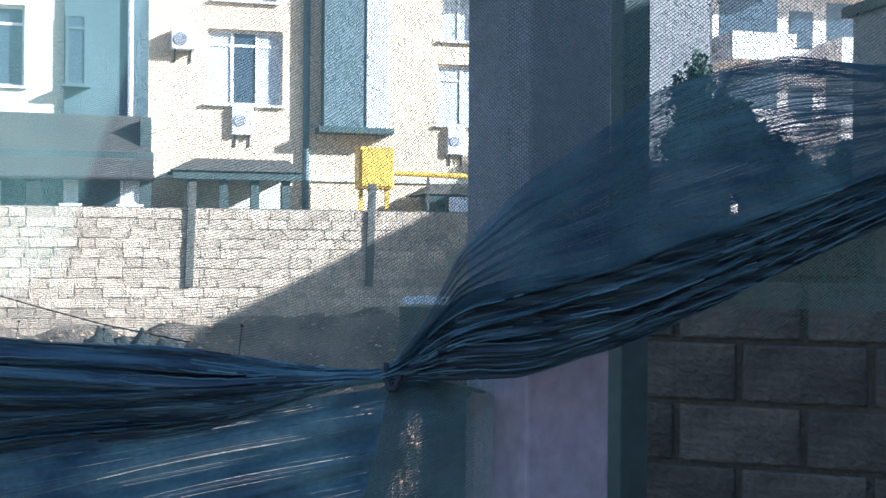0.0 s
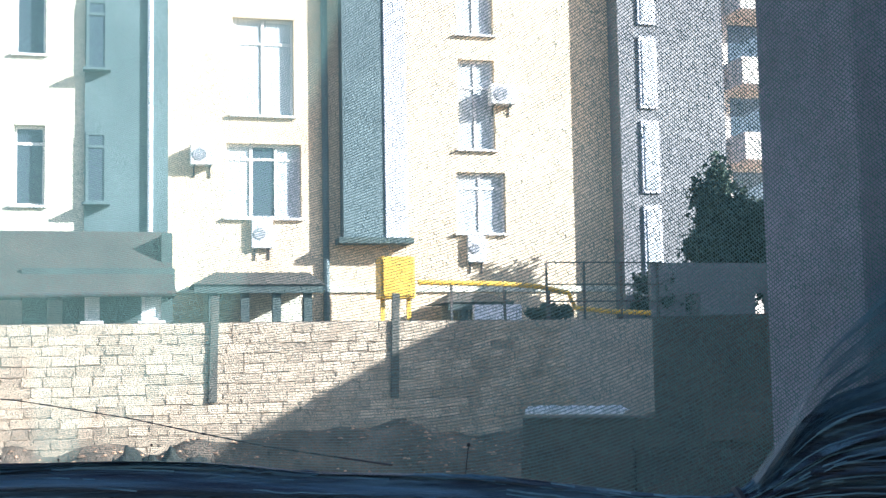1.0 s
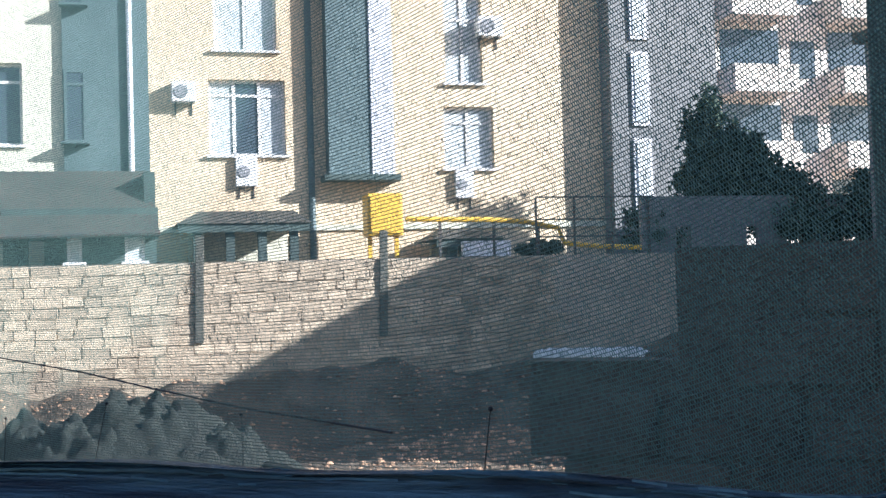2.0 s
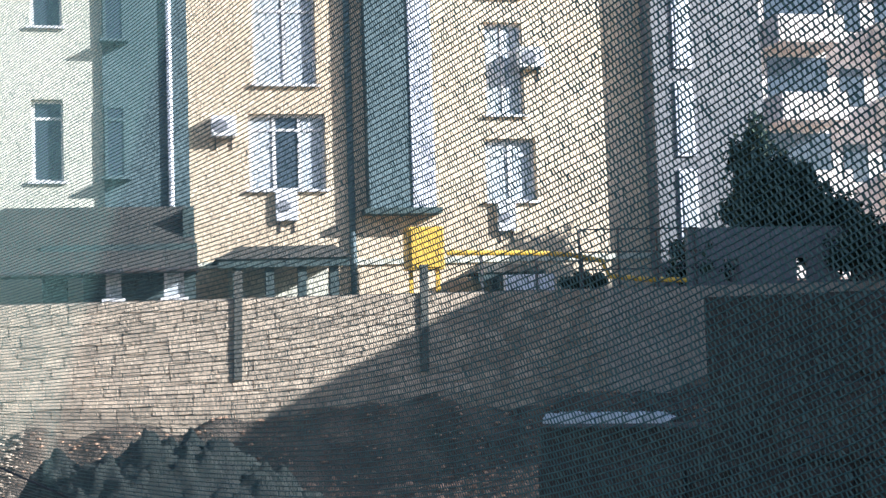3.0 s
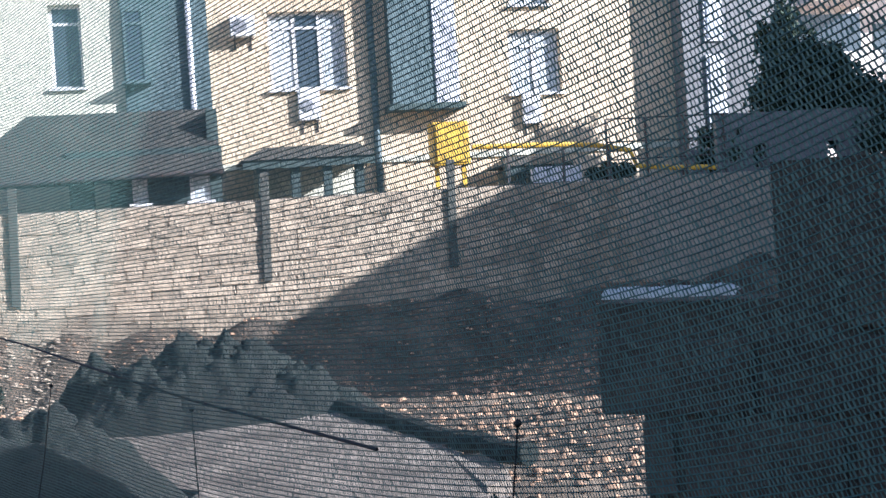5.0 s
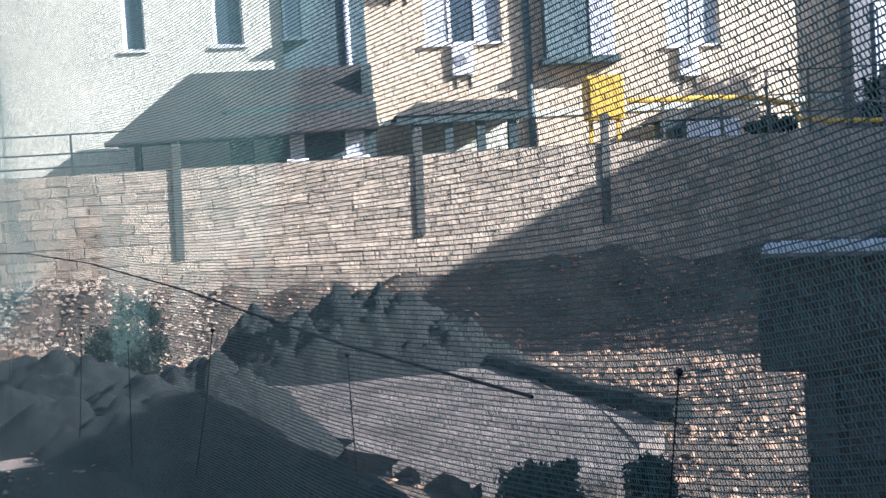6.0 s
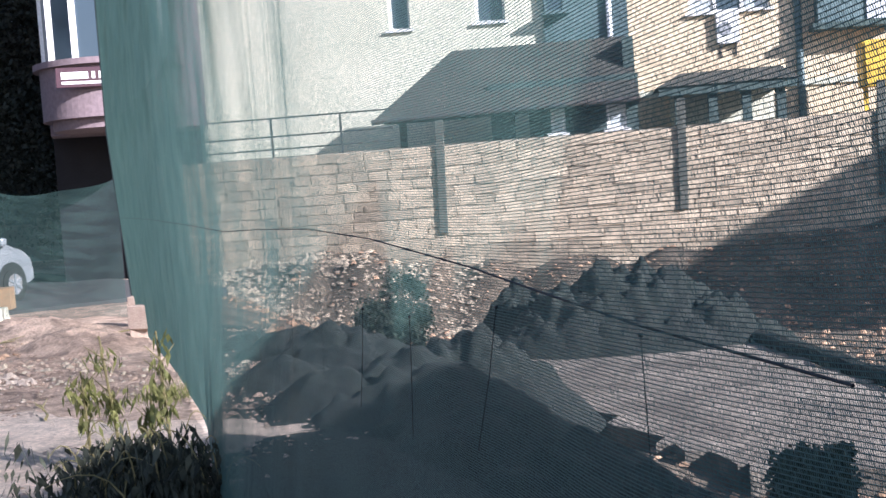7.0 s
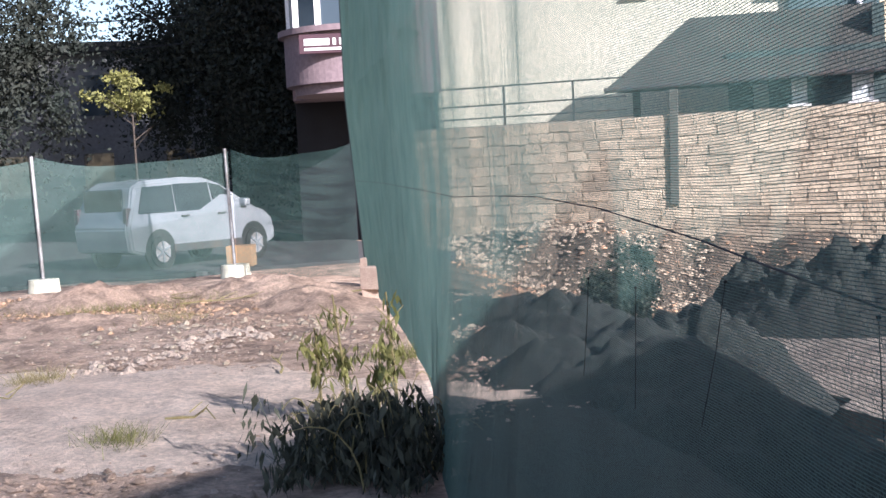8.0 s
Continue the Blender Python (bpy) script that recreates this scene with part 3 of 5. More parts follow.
def spoil_mound(az, r, rad, top, seed):
    """A lumpy mound of soil with shade in its colour; top: its height as seen from the path, in degrees."""
    x, y = -math.sin(radians(az)) * r, math.cos(radians(az)) * r
    g = ground_height(x, y)
    h = 1.55 + r * math.tan(radians(top - 0.6)) - g
    n, rings = 72, 28
    vs, fs = [], []
    for i in range(rings + 1):
        q = i / rings
        for k in range(n):
            a = k * 2 * math.pi / n
            px, py = math.cos(a) * q * rad, math.sin(a) * q * rad
            lump = noise.noise(Vector((px * 1.1 + seed, py * 1.1, seed))) * 0.34 + abs(noise.noise(Vector((px * 3.2, py * 3.2, seed + 3)))) * 0.3 + noise.noise(Vector((px * 7, py * 7, seed + 5))) * 0.17
            z = h * (1 - q ** 1.8) * (0.86 + lump) - 0.15 * q
            vs.append((px, py, z))
    for i in range(rings):
        for k in range(n):
            fs.append((i * n + k, i * n + (k + 1) % n, (i + 1) * n + (k + 1) % n, (i + 1) * n + k))
    ob = mesh_np("spoil_mound", np.array(vs), np.array(fs), M_SHADESOIL)
    for p in ob.data.polygons:
        p.use_smooth = True
    ob.matrix_world = pose(x, y, g)
    tagged(ob, "lumpy mound of dug soil on the pit floor, shade put into its colour", "spoil mound", group="spoil mounds")


# near mounds fill the shaded bank beside the net with dark colour
for k, (az, r, rad, top) in enumerate((
        (20.4, 19.4, 0.9, -3.9), (17.4, 18.6, 1.7, -4.5), (14.6, 18.8, 2.0, -3.7), (11.3, 18.6, 1.2, -5.0), (9.3, 18.6, 0.9, -6.2),
        (30.2, 12.6, 0.9, -5.2), (28.2, 11.6, 1.1, -5.4), (25.6, 10.6, 1.25, -6.7), (22.6, 12.8, 1.4, -6.3), (25.0, 8.6, 1.2, -7.6), (22.0, 7.6, 1.15, -9.4), (19.0, 7.0, 1.1, -11.2), (15.4, 6.8, 0.9, -12.4), (13.2, 6.6, 0.5, -13.6), (32.3, 13.5, 0.75, -5.3), (30.9, 10.5, 0.7, -6.5), (33.6, 15.5, 0.7, -5.0), (28.6, 9.0, 0.75, -7.2))):
    spoil_mound(az, r, rad, top, k * 7)


def slab():
    bm = bmesh.new()
    ring = [(-6.5, 16.5), (-4.8, 17.8), (-3.1, 18.2), (-1.6, 15.2), (-0.4, 12.9), (-0.3, 10.6), (-1.7, 10.2), (-2.9, 11.4), (-4.6, 13.8)]
    rng = random.Random(12)
    edge = []
    for (x0, y0), (x1, y1) in zip(ring, ring[1:] + ring[:1]):
        for k in range(9):
            q = k / 9
            edge.append((x0 + (x1 - x0) * q + rng.gauss(0, 0.07), y0 + (y1 - y0) * q + rng.gauss(0, 0.07)))
    f = bm.faces.new([bm.verts.new((x, y, -0.98 + rng.gauss(0, 0.012))) for x, y in edge])
    r = bmesh.ops.extrude_face_region(bm, geom=[f])
    bmesh.ops.translate(bm, verts=[v for v in r["geom"] if isinstance(v, bmesh.types.BMVert)], vec=(0, 0, -0.7))
    ob = finish("concrete_slab", bm, M_SLAB)
    tagged(ob, "pale concrete slab on the pit floor", "slab", kind="structure")


slab()


# shaded side of the slab's raised edge, built as a dark bar
def slab_edge_bar():
    a, b = Vector((-3.0, 18.0, -0.95)), Vector((-0.15, 13.0, -0.9))
    rng = random.Random(4)
    pts = [a.lerp(b, k / 12) + Vector((rng.gauss(0, 0.03), rng.gauss(0, 0.03), rng.gauss(0, 0.02))) for k in range(13)]
    ob = finish("slab_edge_bar", tube(bmesh.new(), pts, [rng.uniform(0.11, 0.15) for k in range(13)], 8), M_SHADESOIL)
    tagged(ob, "dark bar standing for the shaded side of the slab's raised edge", "beam")


slab_edge_bar()

# ---- the fence corner on the street side ----
def street():
    b = boxes((-80, 8.5, 20.4, 70, -0.2, 0.06))
    ob = finish("road", b, M_ASPHALT)
    ob.matrix_world = pose(0, 0, 0.0, 0, 0, 56)
    tagged(ob, "dark asphalt street behind the fence", "road", kind="structure")


street()


def fence_run():
    p0, p1, p2, p3 = Vector((-10.85, 13.9, 0)), Vector((-13.53, 14.23, 0)), Vector((-15.15, 11.85, 0)), Vector((-16.9, 9.2, 0))
    g = group_thing("site_fence", "low green shade net fence on steel posts", "fence")
    pts = [p0, p1, p2, p3]
    for k, p in enumerate(pts[1:]):
        post = part("post", tube(bmesh.new(), [p + Vector((0, 0, 0.0)), p + Vector((-0.03, -0.045, 2.04))], 0.027, 10), M_GALV, g, "galvanised steel post")
        if k < 2:
            bm = bmesh.new()
            bmesh.ops.create_cone(bm, segments=24, radius1=0.24, radius2=0.22, depth=0.24, cap_ends=True, matrix=pose(p.x, p.y, 0.1))
            part("foot", bm, M_PALE, post, "round concrete foot")
    rng = np.random.default_rng(8)
    vs, fs, n0 = [], [], 0
    for a, b in zip(pts, pts[1:]):
        d = b - a
        L = d.length
        nrm = Vector((-d.y, d.x, 0)).normalized()
        for j in range(170):
            z = 0.06 + j * 0.0115
            n = 16
            for k in range(n + 1):
                q = k / n
                sag = -0.16 * math.sin(math.pi * q) * (z / 1.95) + 0.03 * math.sin(q * 9 + z * 2)
                w = 0.05 * math.sin(q * 7 + z * 3) + 0.03 * math.sin(z * 17 + q * 5) + 0.015 * math.sin(z * 31 - q * 13)
                c = a + d * q + nrm * (-0.045 + w * math.sin(math.pi * q) ** 0.6)
                vs.append((c.x, c.y, z + sag))
                vs.append((c.x, c.y, z + sag + 0.0054))
            for k in range(n):
                fs.append((n0 + 2 * k, n0 + 2 * k + 2, n0 + 2 * k + 3, n0 + 2 * k + 1))
            n0 += 2 * (n + 1)
    mesh_np("net", np.array(vs), np.array(fs), M_NET, g, "translucent green shade net")


fence_run()


def car():
    g = group_thing("car", "silver people carrier parked on the street behind the fence", "car", pose(-16.75, 16.22, 0.06, 0, 0, 85) @ Matrix.Diagonal((0.84, 0.92, 0.98, 1)))
    # x forward, profile in x z
    prof = [(-2.05, 0.35), (-2.1, 0.75), (-2.02, 1.0), (-1.8, 1.48), (-1.55, 1.58), (-0.5, 1.62), (0.1, 1.59), (0.6, 1.45), (1.25, 1.03), (1.72, 0.9), (1.93, 0.72), (1.95, 0.35), (1.7, 0.28), (-1.75, 0.28)]
    bm = bmesh.new()
    rows = []
    for y, k in ((-0.86, 0.97), (-0.8, 1.0), (0.8, 1.0), (0.86, 0.97)):
        rows.append([bm.verts.new((x * k, y * (0.84 if z > 1.1 else 1.0), z if z < 1.3 else 1.3 + (z - 1.3) * (k * 10 - 9))) for x, z in prof])
    m = len(prof)
    for r, q in zip(rows, rows[1:]):
        for i in range(m):
            bm.faces.new((r[i], r[(i + 1) % m], q[(i + 1) % m], q[i]))
    bm.faces.new(rows[0])
    bm.faces.new(rows[-1][::-1])
    bmesh.ops.bevel(bm, geom=bm.edges[:], offset=0.03, segments=2, affect="EDGES")
    part("body", bm, M_CAR, g, smooth=False)
    for sgn in (-1, 1):
        y = sgn * 0.80
        wins = (((-1.78, 1.0), (-0.83, 1.0), (-0.83, 1.49), (-1.58, 1.47)), ((-0.80, 1.0), (0.19, 1.0), (0.14, 1.5), (-0.80, 1.5)), ((0.22, 1.0), (1.15, 1.0), (0.5, 1.43), (0.18, 1.49)))
        for w in wins:
            wb = bmesh.new()
            f = wb.faces.new([wb.verts.new((x, y - sgn * (z - 1.02) * 0.17 + sgn * 0.03, z)) for x, z in w])
            r = bmesh.ops.extrude_face_region(wb, geom=[f])
            bmesh.ops.translate(wb, verts=[v for v in r["geom"] if isinstance(v, bmesh.types.BMVert)], vec=(0, -sgn * 0.03, 0))
            part("side_window", wb, M_CARGLASS, g, "dark side window")
        for x in (-1.3, 1.3):
            ab = bmesh.new()
            bmesh.ops.create_cone(ab, segments=28, radius1=0.385, radius2=0.385, depth=0.05, cap_ends=True, matrix=pose(x, sgn * 0.843, 0.33, 90))
            part("wheel_arch", ab, M_TYRE, g, "dark wheel arch")
            wb = bmesh.new()
            bmesh.ops.create_cone(wb, segments=28, radius1=0.32, radius2=0.32, depth=0.2, cap_ends=True, matrix=pose(x, sgn * 0.8, 0.31, 90))
            bmesh.ops.bevel(wb, geom=[e for e in wb.edges if e.calc_face_angle(0) > 1], offset=0.04, segments=3, affect="EDGES")
            wheel = part("wheel", wb, M_TYRE, g, "black tyre with alloy rim")
            rb = bmesh.new()
            bmesh.ops.create_cone(rb, segments=24, radius1=0.19, radius2=0.13, depth=0.04, cap_ends=True, matrix=pose(x, sgn * 0.915, 0.31, 90 * sgn))
            part("rim", rb, M_GALV, wheel, "alloy rim")
            for k in range(6):
                part("spoke", boxes((-0.02, 0.02, -0.02, 0.02, 0.02, 0.19)), M_CAR, wheel).matrix_local = pose(x, sgn * 0.935, 0.31, 0, k * 60, 0)
        part("tail_light" , boxes((-2.07, -1.93, sgn * 0.76 - 0.05, sgn * 0.76 + 0.07, 0.78, 1.12), bevel=0.02), M_SIGN, g, "red tail light")
        for x in (-0.7, 0.3):
            part("door_handle", boxes((x, x + 0.2, sgn * 0.87 - 0.02, sgn * 0.87 + 0.02, 0.9, 0.935), bevel=0.008), M_STEEL, g)
        part("sill", boxes((-0.95, 0.95, sgn * 0.86 - 0.02, sgn * 0.86 + 0.02, 0.28, 0.42), bevel=0.01), M_STEEL, g, "dark lower sill strip")
        part("headlight", boxes((1.6, 1.88, sgn * 0.72 - 0.08, sgn * 0.72 + 0.1, 0.7, 0.82), bevel=0.03), M_CARGLASS, g, "clear headlight")
        part("mirror", boxes((0.95, 1.12, sgn * 0.9 - 0.1, sgn * 0.9 + 0.1, 1.02, 1.17), bevel=0.04), M_CAR, g)
    ws = boxes((-0.46, 0.46, -0.62, 0.62, -0.012, 0.012), bevel=0.008)
    bmesh.ops.transform(ws, matrix=pose(0.94, 0, 1.265, 0, 32.2, 0), verts=ws.verts[:])
    part("windscreen", ws, M_CARGLASS, g, "dark windscreen")
    part("rear_window", boxes((-2.0, -1.93, -0.58, 0.58, 1.05, 1.45), bevel=0.02), M_CARGLASS, g, "dark rear window")
    part("bumper", boxes((1.87, 1.99, -0.8, 0.8, 0.35, 0.6), bevel=0.04), M_CAR, g)


car()


def corner_building():
    h = group_thing("corner_house", "rose rendered house with a rounded glazed oriel", "house", pose(-16.1, 20.8, 0, 0, 0, 38))
    part("wall", boxes((0.3, 1.9, 0.3, 7, 3.2, 9)), M_PINK, h)
    part("shopfront", boxes((-1.3, 1.9, 2.0, 7, 0, 3.2)), M_SHOP, h, "glazed ground floor with its shade put into a near-black colour")

    def drum(r, z0, z1, seg=64):
        bm = bmesh.new()
        bmesh.ops.create_cone(bm, segments=seg, radius1=r, radius2=r, depth=z1 - z0, cap_ends=True, matrix=pose(0, 0, (z0 + z1) / 2))
        return bm

    oriel = part("oriel", drum(1.38, 3.4, 4.42), M_PINK, h, "rose rendered rounded oriel parapet")
    part("oriel_foot", drum(1.2, 3.2, 3.4), M_PINK, oriel)
    part("sill", drum(1.5, 4.42, 4.54), M_PINK, oriel)
    glass = part("glazing", drum(1.25, 4.54, 8.2, 12), M_GLASS, h, "glazed oriel with white mullions")
    for k in range(12):
        a = k * math.pi / 6
        cx, cy = 1.25 * math.cos(a), 1.25 * math.sin(a)
        part("mullion", boxes((cx - 0.06, cx + 0.06, cy - 0.06, cy + 0.06, 4.54, 8.2)), M_WHITE, glass)
    for z in (6.4, 8.2):
        part("band", drum(1.32, z, z + 0.12), M_WHITE, glass)
    part("upper_wall", boxes((-1.3, 0.297, 1.0, 7, 3.2, 9)), M_PINK, h)
    part("roof", boxes((-1.4, 2.0, -1.4, 7.2, 9, 9.3)), M_ROOF, h)


corner_building()


def sign_board():
    g = group_thing("shop_sign", "dark shop sign with two lines of pale bars on the oriel", "sign", pose(-15.42, 19.5, 4.12, 0, 0, 38))
    part("bracket", boxes((-0.5, 0.5, 0.0, 0.12, -0.05, 0.05)), M_STEEL, g)
    part("board", boxes((-0.75, 0.75, -0.05, 0.0, -0.16, 0.22), bevel=0.008), M_SIGN, g)
    x = -0.65
    for w in (0.5, 0.06, 0.6):
        part("bar", boxes((x, x + w, -0.062, -0.052, 0.0, 0.13)), M_WHITE, g)
        x += w + 0.07
    part("bar", boxes((-0.65, 0.6, -0.062, -0.052, -0.1, -0.05)), M_WHITE, g)


sign_board()

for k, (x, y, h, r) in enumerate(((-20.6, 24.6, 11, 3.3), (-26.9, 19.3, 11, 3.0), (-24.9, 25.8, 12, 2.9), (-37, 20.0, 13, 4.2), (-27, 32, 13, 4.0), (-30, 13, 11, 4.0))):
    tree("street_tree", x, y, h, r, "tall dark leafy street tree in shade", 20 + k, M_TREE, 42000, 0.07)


# sunlit leaf cluster of a larger tree, coloured yellow on an added trunk
def lit_leaf_tree():
    rng = np.random.default_rng(77)
    t = group_thing("lit_leaf_tree", "sunlit leaves of a larger tree in yellow, built as a slim tree", "tree", pose(-22.9, 20.8, 0))
    bm = tube(bmesh.new(), [(0, 0, 0), (0.05, 0.02, 1.6), (0.0, 0.05, 3.2), (0.05, 0, 4.1)], [0.035, 0.03, 0.02, 0.008], 8)
    for k in range(6):
        a = k * 1.1
        tube(bm, [(0.02, 0.03, 2.4 + k * 0.2), (math.cos(a) * 0.7, math.sin(a) * 0.7, 2.9 + k * 0.2)], [0.015, 0.005], 5)
    part("trunk", bm, M_BARK, t)
    leaf_cloud("crown", 1900, (0, 0, 3.75), (1.1, 1.1, 0.55), 0.055, M_YLEAF, t, rng, 16)


lit_leaf_tree()


def street_house():
    h = group_thing("street_house", "grey house seen between the street trees", "house", pose(-33, 30, 0, 0, 0, 45))
    part("wall", boxes((-6, 6, 0, 8, 0, 6.2)), M_SHADEWALL, h)
    part("roof", boxes((-6.4, 6.4, -0.5, 8.4, 6.2, 6.5)), M_ROOF, h)
    for k in range(4):
        for z in (1.2, 3.9):
            w = part("window", boxes((-4.6 + k * 2.8, -3.4 + k * 2.8, -0.05, 0.02, z, z + 1.6)), M_SHADEWALL, h)
            part("pane", boxes((-4.5 + k * 2.8, -3.5 + k * 2.8, -0.07, -0.05, z + 0.1, z + 1.5)), M_GLASS, w)


street_house()


# ---- the block wall and the column at the near corner ----
def near_wall():
    a, b = Vector((0.19, 3.06, 0)), Vector((3.6, 1.83, 0))
    d = (b - a).normalized()
    yaw = math.degrees(math.atan2(d.y, d.x))
    L = (b - a).length
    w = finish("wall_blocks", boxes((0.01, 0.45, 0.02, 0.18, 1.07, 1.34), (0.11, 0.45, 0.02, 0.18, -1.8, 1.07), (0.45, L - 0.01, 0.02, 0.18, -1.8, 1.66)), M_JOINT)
    w.matrix_world = pose(a.x, a.y, 0, 0, 0, yaw)
    tagged(w, "rough unplastered block wall with mortar joints in shade", "wall", kind="structure")
    meshes = {}
    for row in range(17):
        z = -1.74 + row * 0.2
        x = -0.2 if row % 2 else 0.0
        while x < L:
            x0, x1 = max(x, 0.0 if row > 13 else 0.1), min(x + 0.39, L)
            lim = 1.36 if x0 < 0.41 else 1.68
            if x1 - x0 > 0.05 and z + 0.19 < lim + 0.02:
                key = round(x1 - x0, 2)
                if key not in meshes:
                    bm = boxes((0.006, key - 0.006, 0, 0.2, 0.006, 0.188), bevel=0.008)
                    me = bpy.data.meshes.new("block")
                    bm.to_mesh(me)
                    bm.free()
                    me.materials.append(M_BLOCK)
                    meshes[key] = me
                o = new("block", meshes[key])
                o.parent = w
                o.matrix_local = pose(x0, (row * 37 % 7) * 0.001 - 0.003, z)
            x += 0.4
    return w


near_wall()


# sunlight on the wall's top edge, laid on as a white strip
def wall_top_strip():
    rng = np.random.default_rng(31)
    n, m = 26, 12
    vs = []
    for j in range(m):
        for i in range(n):
            x, y = 0.03 + 0.33 * i / (n - 1), -0.012 + 0.055 * j / (m - 1)
            edge = min(i, n - 1 - i, j, m - 1 - j)
            vs.append((x + rng.normal(0, 0.004), y, 1.383 + (0.006 + 0.005 * math.sin(i * 0.9 + j) + rng.uniform(0, 0.006)) * (edge > 0) - (0.012 if j == 0 else 0)))
    f = np.array([(j * n + i, j * n + i + 1, (j + 1) * n + i + 1, (j + 1) * n + i) for j in range(m - 1) for i in range(n - 1)])
    ob = mesh_np("sunlit_strip", np.array(vs), f, M_WHITE)
    d = Vector((3.46, -1.25, 0))
    ob.matrix_world = pose(0.19, 3.06, -0.018, 0, 0, math.degrees(math.atan2(d.y, d.x)))
    tagged(ob, "crumpled white strip standing for the sunlit top of the block wall", "sheet")


wall_top_strip()


def near_column():
    g = group_thing("corner_column", "square grey painted column with bevelled edges", "column", pose(0.52, 0.485, 0, 0, 0, 34.7))
    part("shaft", boxes((0, 0.158, 0, 0.158, 0, 3.2), bevel=0.006), M_COLUMN, g)
    part("cap", boxes((-0.02, 0.178, -0.02, 0.178, 3.2, 3.26), bevel=0.006), M_COLUMN, g)
    p = finish("steel_post", boxes((-0.036, 0.036, -0.036, 0.036, 0, 2.25 - ground_height(0.83, 1.7)), bevel=0.004), M_EXT)
    p.matrix_world = pose(0.83, 1.7, ground_height(0.83, 1.7) - 0.05, 0, 0, 20)
    tagged(p, "thin dark green steel post beside the column", "post")


near_column()


# building out of view, added to keep sun off the column and net
def unseen_shade_house():
    h = group_thing("unseen_shade_house", "plain unseen building added to shade the column and the near net", "house")
    part("wall", boxes((2.3, 6.0, -5.0, 0.35, 0, 3.35)), M_SHADEWALL, h)
    part("roof", boxes((2.15, 6.2, -5.2, 0.42, 3.35, 3.5)), M_ROOF, h)


unseen_shade_house()


# added wall out of view; its stepped heights shape the shadow it casts
def side_wall():
    ob = finish("wall_unseen_caster", boxes((4.0, 4.25, 4.6, 8.6, -1.6, 3.65), (4.0, 4.25, 1.12, 4.597, -1.6, 3.95), (4.0, 4.25, 0.45, 1.117, -0.3, 3.56)), M_CONC)
    tagged(ob, "unseen concrete wall added to shade the near bank and the net", "wall", kind="structure")


side_wall()


# ---- the tall shade net ----
def net_lift(s):
    return 0.313 * math.exp(-s / 0.44) if s > 0 else 0.313 - 0.71 * s


def net_foot(s):
    """Lowest height of the net: it is gathered up near the column."""
    return np.where(s > 0.02, 0.0, 1.46)


def net_point(s, h):
    """Arrays in, arrays out: a point of the hanging net."""
    lift = np.where(s > 0, 0.313 * np.exp(-np.maximum(s, 0) / 0.44), 0.313 - 0.71 * s)
    bulge = 0.018 * np.sin(s * 2.3 + h * 1.7) + 0.008 * np.sin(s * 6.1 - h * 3.0)
    wave = 0.006 * np.sin(s * 3.7 + h * 2.0)
    bulge = bulge / (1 + np.maximum(s - 2, 0) / 2.5)
    bend = -0.48 * (np.maximum(s - 4, 0) / 13) ** 2
    p = np.outer(np.maximum(s, 0), np.array(SD)) + np.outer(NET_D + bend + bulge, np.array(ND)) + np.outer(np.maximum(-s, 0), np.array((0.99, 0.10, 0)))
    p += np.outer(0.17 * np.clip(s / NET_END, 0, 1) ** 2 * np.clip(1 - h / 2.6, 0, 1), np.array(ND))
    p -= np.outer(0.2 * np.exp(-((s - 5.6) / 2.2) ** 2) * np.clip(1 - h / 1.3, 0, 1), np.array(ND))
    p[:, 2] = h + lift + wave
    return p


PITCH = 0.0049


